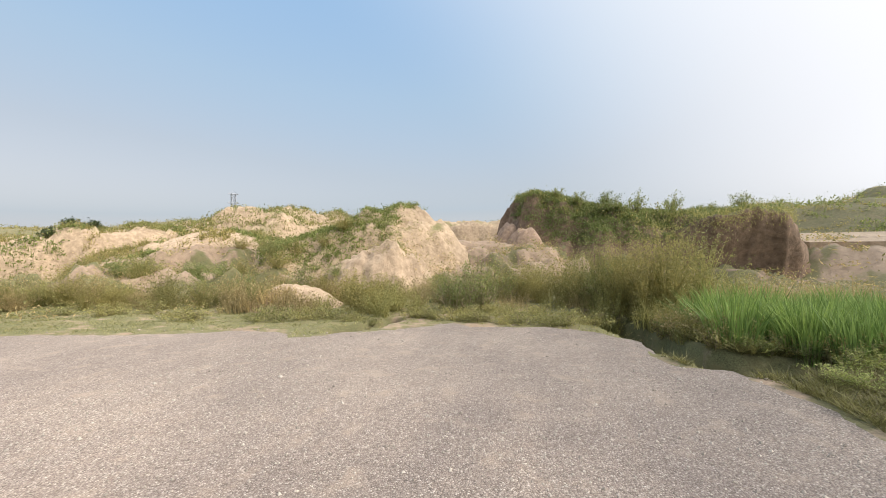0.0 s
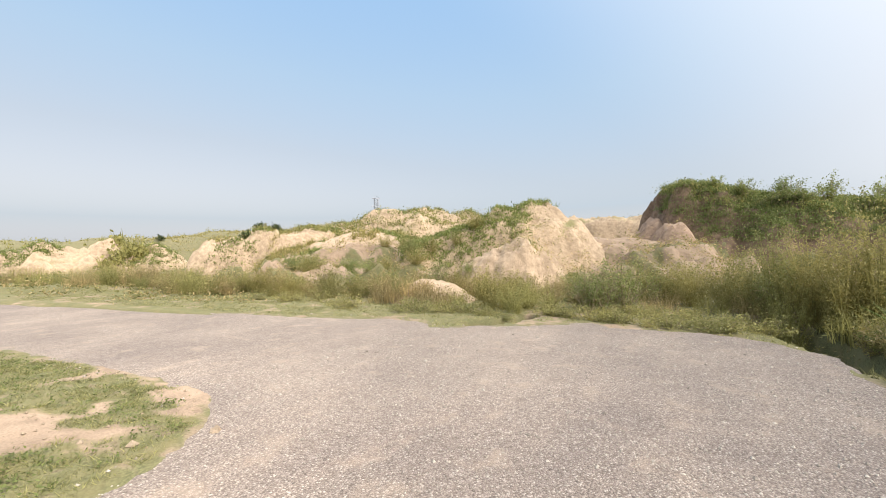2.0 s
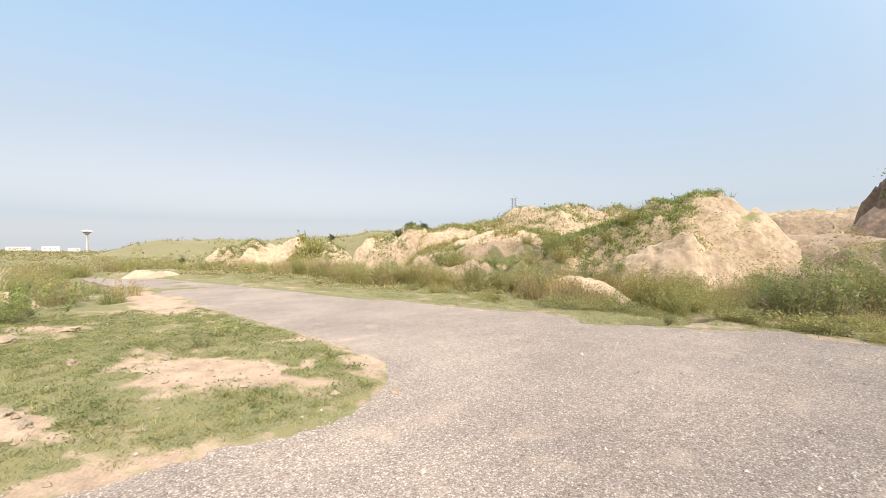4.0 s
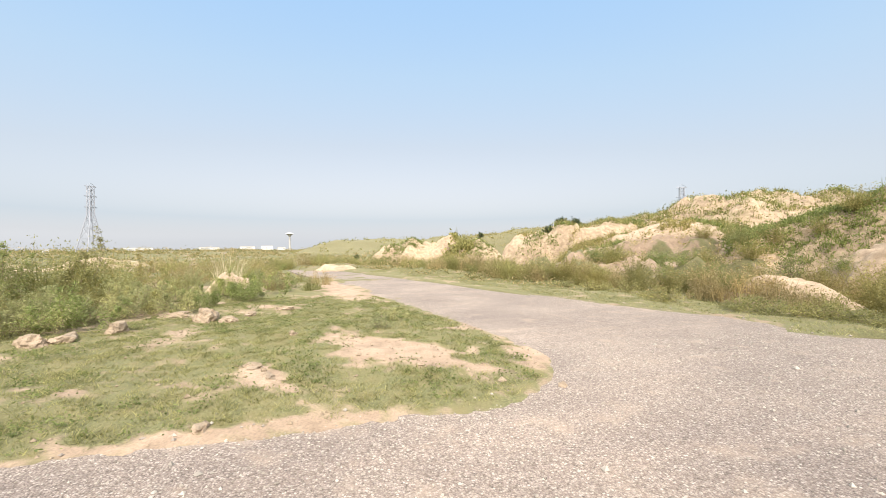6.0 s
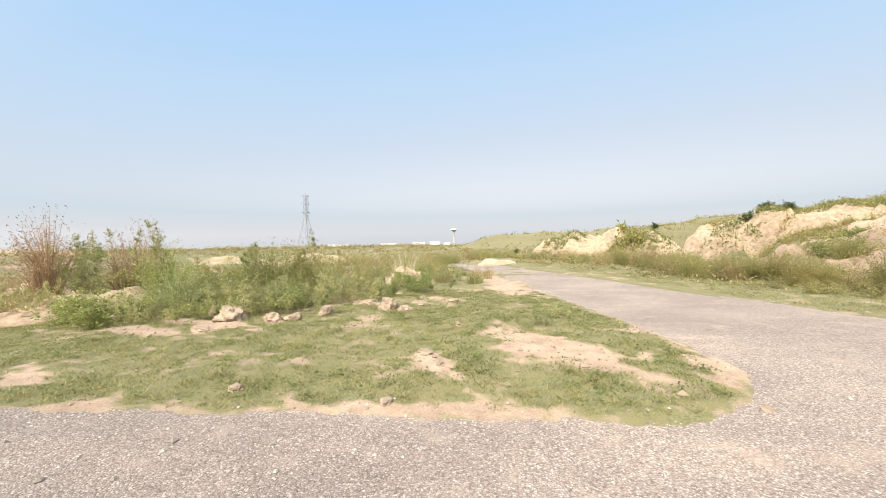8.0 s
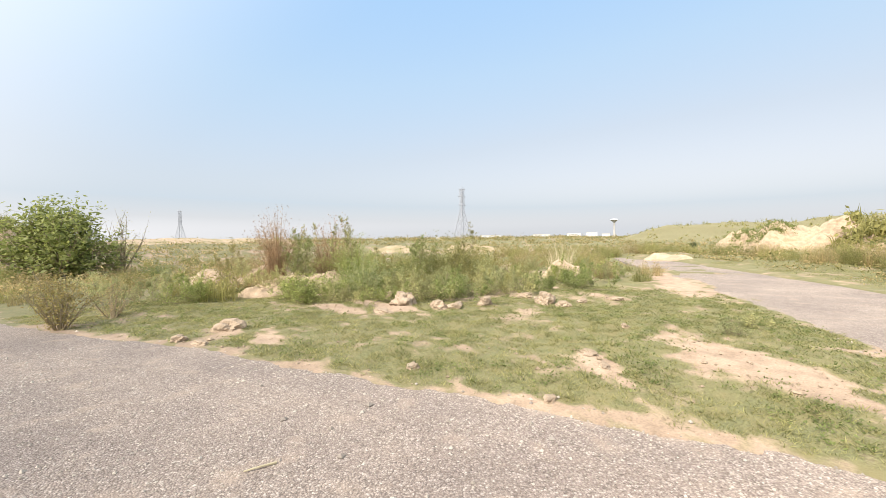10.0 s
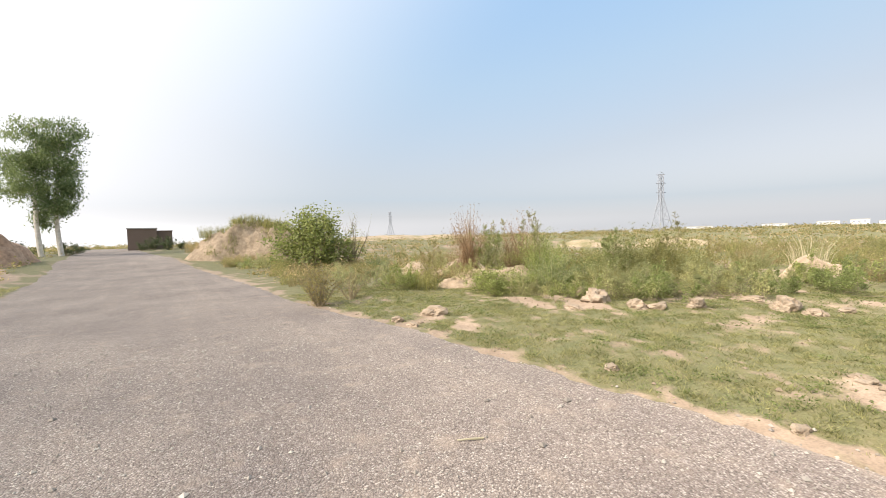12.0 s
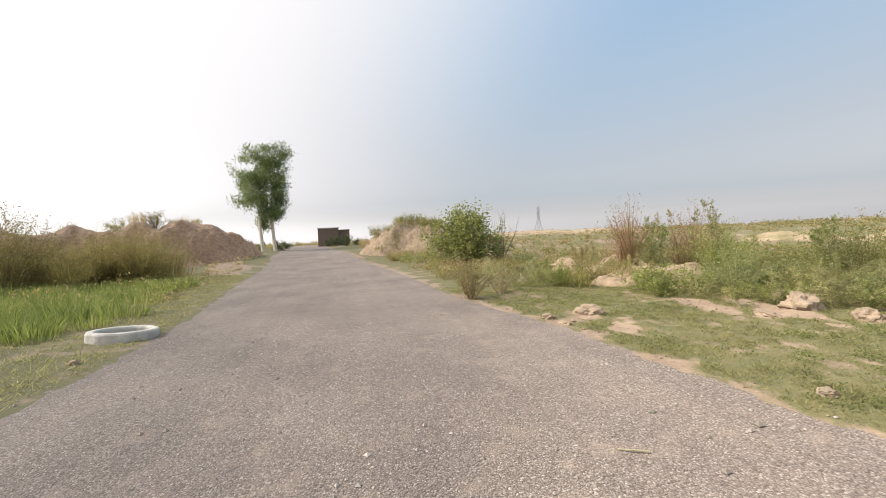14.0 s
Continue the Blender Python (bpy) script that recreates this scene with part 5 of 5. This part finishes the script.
for k, (x, y, sx, sy, sz, turn) in enumerate([(-10.2, -2.7, 0.36, 0.26, 0.34, 20), (-9.9, -2.2, 0.2, 0.16, 0.14, 60), (-10.7, -3.4, 0.4, 0.22, 0.16, 100), (-8.3, -5.65, 0.42, 0.34, 0.34, 30), (-9.1, -6.4, 0.38, 0.26, 0.3, 110),
                                             (-8.45, -4.75, 0.26, 0.2, 0.2, 80), (-8.6, -4.4, 0.24, 0.2, 0.16, 10), (-9.1, -3.85, 0.22, 0.18, 0.22, 45), (-10.7, -1.9, 0.18, 0.14, 0.1, 0), (-11.2, -1.2, 0.24, 0.14, 0.1, 70),
                                             (-7.3, -5.5, 0.3, 0.16, 0.1, 75), (-5.9, -1.0, 0.14, 0.1, 0.07, 50), (-5.45, -0.75, 0.15, 0.09, 0.06, 20), (-7.9, -0.7, 0.1, 0.08, 0.09, 0), (-4.25, -1.1, 0.1, 0.07, 0.06, 0),
                                             (-4.35, 2.45, 0.07, 0.06, 0.05, 0), (-4.5, -2.9, 0.12, 0.09, 0.06, 30), (-3.95, -7.2, 0.17, 0.13, 0.13, 40), (-4.0, -6.7, 0.2, 0.1, 0.06, 80), (-4.75, -7.1, 0.28, 0.2, 0.2, 110),
                                             (3.9, -7.4, 0.08, 0.06, 0.07, 0)]):
    rock(x, y, 0.85 * sx, 0.85 * sy, 0.85 * sz, 3.1 * k + 1, turn)


def chips(name, label, n, x0, x1, y0, y1, keep, size, mat, z_of):
    """Loose small stones, strewn as one cover."""
    rng = np.random.default_rng(n)
    x, y = rng.uniform(x0, x1, n), rng.uniform(y0, y1, n)
    ok = keep(x, y)
    x, y = x[ok], y[ok]
    n = len(x)
    s = size * rng.lognormal(0, 0.4, (n, 1, 1))
    octa = np.array([(1, 0, 0), (0, 1, 0), (-1, 0, 0), (0, -1, 0), (0, 0, 0.8), (0, 0, -0.8)], float)
    v = octa * (1 + rng.uniform(-0.35, 0.35, (n, 6, 3))) * s
    a = rng.uniform(0, 6.28, n)
    c, d = np.cos(a)[:, None], np.sin(a)[:, None]
    v = np.stack([v[..., 0] * c - v[..., 1] * d, v[..., 0] * d + v[..., 1] * c, v[..., 2]], 2)
    v = v + np.stack([x, y, z_of(x, y)], 1)[:, None] + (s * 0.25) * np.array([0, 0, 1])
    f = np.array([(0, 1, 4), (1, 2, 4), (2, 3, 4), (3, 0, 4), (1, 0, 5), (2, 1, 5), (3, 2, 5), (0, 3, 5)])
    f = (f[None] + 6 * np.arange(n)[:, None, None]).reshape(-1, 3)
    tagged(new(name, mesh_of(name, v.reshape(-1, 3), f, mat)), label, "gravel", kind="stuff")


LOOSE = foliage("loose_chippings", (0.30, 0.26, 0.23), (0.64, 0.58, 0.53), 0.0, 0.9)
on_road = lambda x, y: inside(x, y, ROAD_EDGE) & (to_line(x, y, ROAD_EDGE + ROAD_EDGE[:1]) > 0.05) & (fbm(x * 0.9, y * 0.9, 19) > RNG.uniform(0.25, 0.75, len(x)))
chips("loose_chippings", "loose pale stone chippings on the road surface", 46000, -6, 3.6, -9, 9.5, on_road, 0.0085, LOOSE, lambda x, y: 0.03 + 0 * x)
by_road = lambda x, y: ~inside(x, y, ROAD_EDGE) & (to_line(x, y, ROAD_EDGE + ROAD_EDGE[:1]) < 0.45 * RNG.uniform(0, 1, len(x)) ** 2)
chips("edge_gravel", "loose gravel and clods along the road edge", 9000, -12, 5, -14, 10.5, by_road, 0.014, LOOSE, ground_at)
chips("clods", "small dry clods strewn on the turf", 3000, -13, -3.6, -11, 3.2, lambda x, y: ~inside(x, y, ROAD_EDGE) & (cover_at(x, y) < RNG.uniform(0.1, 0.7, len(x))), 0.018, STONE, ground_at)


# ---- concrete manhole ring ----
def ring(x, y):
    bm = bmesh.new()
    profile = [(0.57, -0.10), (0.57, 0.10), (0.555, 0.13), (0.53, 0.14), (0.46, 0.14), (0.44, 0.125), (0.43, 0.10), (0.43, -0.10)]
    n = 48
    rows = []
    for k in range(n):
        a = 2 * math.pi * k / n
        wob = 1 + 0.012 * math.sin(3 * a) + 0.008 * math.sin(11 * a)
        rows.append([bm.verts.new((r * wob * math.cos(a), r * wob * math.sin(a), z)) for r, z in profile])
    for k in range(n):
        p, q = rows[k], rows[(k + 1) % n]
        for i in range(len(profile)):
            j = (i + 1) % len(profile)
            bm.faces.new((p[i], q[i], q[j], p[j]))
    bmesh.ops.recalc_face_normals(bm, faces=bm.faces[:])
    ob = new("manhole_ring", from_bm("manhole_ring", bm, CONCRETE))
    ob.matrix_basis = pose(x, y, ground_z(x, y) + 0.02, 3, -3, 0)
    return tagged(ob, "pale grey concrete manhole ring on the verge", "manhole ring")


ring(4.05, -9.2)
twig = new("dry_stick", mesh_of("dry_stick", *joined([stick((-0.10, 0, 0), (0.02, 0.012, 0.008), 0.009, 0.008), stick((0.02, 0.012, 0.008), (0.12, 0, 0), 0.008, 0.005)]), PALE))
twig.matrix_basis = pose(-2.13, -2.68, 0.042, 0, 0, -30)
tagged(twig, "short bleached dry stick on the gravel", "stick")


# ---- far buildings, masts and tower ----
def box(bm, x0, x1, y0, y1, z0, z1):
    m = Matrix.Translation(((x0 + x1) / 2, (y0 + y1) / 2, (z0 + z1) / 2)) @ Matrix.Diagonal((x1 - x0, y1 - y0, z1 - z0, 1))
    return bmesh.ops.create_cube(bm, size=1.0, matrix=m)


def shed():
    ob = new("brick_shed")
    z = ground_z(0, -72) - 0.1
    ob.location = (0.9, -72, z)
    bm = bmesh.new()
    box(bm, -1.1, 2.3, -0.12, 0.12, 0, 3.1)
    box(bm, 2.06, 2.3, -4.0, -0.12, 0, 3.1)
    box(bm, -1.1, -0.86, -4.0, -0.12, 0, 3.1)
    box(bm, -0.86, 2.06, -4.0, -3.76, 0, 3.1)
    part("wall", from_bm("shed_wall", bm, BRICKWORK), ob)
    bm = bmesh.new()
    box(bm, -1.2, 2.4, -4.1, 0.22, 3.1, 3.24)
    part("roof", from_bm("shed_roof", bm, CONCRETE), ob, "flat concrete roof slab")
    bm = bmesh.new()
    box(bm, -3.0, -1.1, -1.2, -0.98, 0, 2.75)
    box(bm, -3.0, -2.78, -4.0, -1.2, 0, 2.75)
    box(bm, -3.05, -1.1, -4.0, -0.9, 2.75, 2.87)
    part("annex", from_bm("shed_annex", bm, BRICKWORK), ob, "lower dark brick annex")
    return tagged(ob, "low dark brick shed with flat roof beside the road", "shed")


shed()


def pylon(x, y, tall, turn, seed=0):
    """A lattice transmission tower: legs, arms and bracing."""
    ob = new("power_pylon")
    w0, w1 = tall * 0.125, tall * 0.03
    waist = 0.55
    corner = [(1, 1), (-1, 1), (-1, -1), (1, -1)]
    half = lambda u: w0 + (w1 - w0) * min(1, u / waist)
    for cx, cy in corner:
        pts = [np.array([cx * half(u), cy * half(u), u * tall]) for u in (0, waist, 0.97)]
        part("leg", mesh_of("pylon_leg", *joined([stick(pts[0], pts[1], 0.20, 0.17, 4), stick(pts[1], pts[2], 0.17, 0.13, 4)]), STEEL), ob)
    br = []
    levels = [0, 0.2, 0.36, 0.47, 0.55, 0.64, 0.73, 0.82, 0.91, 0.97]
    for a, c in zip(levels[:-1], levels[1:]):
        for k in range(4):
            p, q = corner[k], corner[(k + 1) % 4]
            ha, hc = half(a), half(c)
            br.append(stick((p[0] * ha, p[1] * ha, a * tall), (q[0] * hc, q[1] * hc, c * tall), 0.07, 0.07, 3))
            br.append(stick((q[0] * ha, q[1] * ha, a * tall), (p[0] * hc, p[1] * hc, c * tall), 0.07, 0.07, 3))
            br.append(stick((p[0] * hc, p[1] * hc, c * tall), (q[0] * hc, q[1] * hc, c * tall), 0.08, 0.08, 3))
    part("bracing", mesh_of("pylon_bracing", *joined(br), STEEL), ob)
    for u, r in ((0.66, 0.085), (0.82, 0.085), (0.965, 0.075)):
        z = u * tall
        v = [stick((-r * tall, 0, z), (r * tall, 0, z), 0.17, 0.17, 4), stick((-r * tall, 0, z), (0, 0, z + 0.05 * tall), 0.08, 0.08, 3), stick((r * tall, 0, z), (0, 0, z + 0.05 * tall), 0.08, 0.08, 3)]
        part("cross_arm", mesh_of("pylon_arm", *joined(v), STEEL), ob)
    ob.matrix_basis = pose(x, y, ground_z(x, y) - 0.3, 0, 0, turn)
    return tagged(ob, "grey steel lattice power pylon on the horizon", "pylon", "power pylons")


pylon(-198, -96.5, 28.2, 150)
pylon(-153.5, 158.3, 30.0, 60)
pylon(-188.5, -353, 27.0, 120)


def water_tower(x, y):
    ob = new("water_tower")
    n = 40

    def lathe(prof):
        bm = bmesh.new()
        rows = [[bm.verts.new((r * math.cos(2 * math.pi * k / n), r * math.sin(2 * math.pi * k / n), z)) for r, z in prof] for k in range(n)]
        for k in range(n):
            for i in range(len(prof) - 1):
                bm.faces.new((rows[k][i], rows[(k + 1) % n][i], rows[(k + 1) % n][i + 1], rows[k][i + 1]))
        bmesh.ops.recalc_face_normals(bm, faces=bm.faces[:])
        return bm

    part("shaft", from_bm("tower_shaft", lathe([(1.3, -1), (1.0, 8), (0.9, 15.5), (1.3, 16.2)]), CONCRETE, True), ob)
    part("bowl", from_bm("tower_bowl", lathe([(1.0, 15.6), (1.8, 16.8), (3.4, 18.3), (4.5, 18.8)]), CONCRETE, True), ob)
    part("cap", from_bm("tower_cap", lathe([(4.5, 18.8), (4.5, 19.3), (3.4, 19.9), (1.8, 20.3), (0.02, 20.5)]), WHITE, True), ob, "shallow white domed cap")
    ob.location = (x, y, ground_z(x, y))
    return tagged(ob, "mushroom-shaped white concrete water tower", "water tower")


water_tower(-498, -49.6)


def house(x, y, w, d, h, turn):
    ob = new("distant_house")
    bm = bmesh.new()
    box(bm, -w / 2, w / 2, -d / 2, d / 2, -1, h)
    part("wall", from_bm("house_wall", bm, WHITE), ob)
    bm = bmesh.new()
    box(bm, -w / 2 - 0.2, w / 2 + 0.2, -d / 2 - 0.2, d / 2 + 0.2, h, h + 0.5)
    part("roof", from_bm("house_roof", bm, CONCRETE), ob)
    for k in range(3):
        bm = bmesh.new()
        box(bm, -w / 2 + w * (k + 0.7) / 3.6, -w / 2 + w * (k + 1.2) / 3.6, d / 2 - 0.1, d / 2 + 0.06, h * 0.45, h * 0.75)
        part("window", from_bm("house_window", bm, STEEL), ob, "dark window opening")
    ob.matrix_basis = pose(x, y, ground_z(x, y), 0, 0, turn)
    return tagged(ob, "distant white flat-roofed house on the horizon", "house", "distant white houses")


for x, y, w, h in ((-590, -112, 18, 6), (-592, -88, 14, 7.5), (-560, -150, 22, 4), (-520, -210, 26, 4.5), (-470, -260, 18, 4), (-595, -70, 10, 5)):
    house(x, y, w, 12, 0.65 * h, math.degrees(math.atan2(-y, -x)) - 90)
for k, (x, y, w) in enumerate(((57, -105, 9), (50, -109, 11))):
    bm = bmesh.new()
    box(bm, -w / 2, w / 2, -0.15, 0.15, -0.5, 2.4)
    box(bm, -w / 2 - 0.1, w / 2 + 0.1, -0.22, 0.22, 2.4, 2.55)
    ob = new("boundary_wall", from_bm("boundary_wall", bm, CONCRETE))
    ob.matrix_basis = pose(x, y, ground_z(x, y), 0, 0, 25)
    tagged(ob, "distant grey concrete boundary wall with coping", "wall", "distant boundary walls")


# ---- raised track behind the bluff ----
def track():
    bm = bmesh.new()
    top = [(12.8, 27.5, 1.95), (40, 24.0, 1.95), (60, 40, 3.0), (13.6, 36.0, 2.6)]
    a = [bm.verts.new(p) for p in top]
    c = [bm.verts.new((x, y, z - 1.6)) for x, y, z in top]
    bm.faces.new(a)
    for i in range(4):
        j = (i + 1) % 4
        bm.faces.new((a[j], a[i], c[i], c[j]))
    bmesh.ops.recalc_face_normals(bm, faces=bm.faces[:])
    tagged(new("track", from_bm("track", bm, BARE)), "pale raised gravel track behind the bluff", "track", kind="structure")


track()

spread_out([shrub("ditch_weed", "dull green leafy weed filling the ditch", 0.6, 0.5, m, 1500, 0.05, 16, s, "weed") for s, m in ((321, GREEN), (322, SOFT))],
           band(8, 2.0, 10.8, 2.4, 9.4, 0.2) + band(9, 2.5, 9.0, 3.6, 8.5, 0.2) + band(10, 3.8, 8.4, 6.0, 8.5, 0.2) + band(14, 3.4, 8.0, 6.2, 7.6, 0.35) + band(7, 1.75, 9.0, 2.0, 8.3, 0.1) + band(12, 2.1, 8.2, 3.5, 7.9, 0.2), "weeds in the ditch", 0.6, 1.0)
at(shrub("small_weed", "small green weed clump on the turf", 0.36, 0.34, GREYGREEN, 900, 0.035, 14, 331, "weed"), -8.2, 0.9)
at(shrub("small_weed", "small green weed clump beside bare soil", 0.3, 0.3, GREYGREEN, 700, 0.035, 12, 332, "weed"), -8.7, 1.25)
spread_out([shrub("verge_shrub", "low yellow-green shrub on the verge", 0.38, 0.6, OLIVE, 1700, 0.04, 20, s) for s in (341, 342)],
           band(12, -8.0, 9.6, -4.9, 9.9, 0.5) + band(8, -4.2, 11.0, 0.3, 11.2, 0.5) + band(11, -2.8, 12.0, 0.5, 11.8, 0.8) + band(5, -3.4, 10.7, -0.6, 10.6, 0.2) + band(8, -14, 8.6, -8.5, 9.6, 0.6), "low shrubs on the verge", 0.6, 1.2)
spread_out([shrub("bank_weed", "fresh green weed on the ditch bank", 0.3, 0.5, m, 1800, 0.03, 16, s, "weed") for s, m in ((351, BRIGHT), (352, OLIVE))],
           band(8, 3.4, 7.1, 5.2, 5.0, 0.4) + band(14, 3.9, 6.0, 4.8, 2.6, 0.4), "weeds on the ditch bank", 0.7, 1.2)
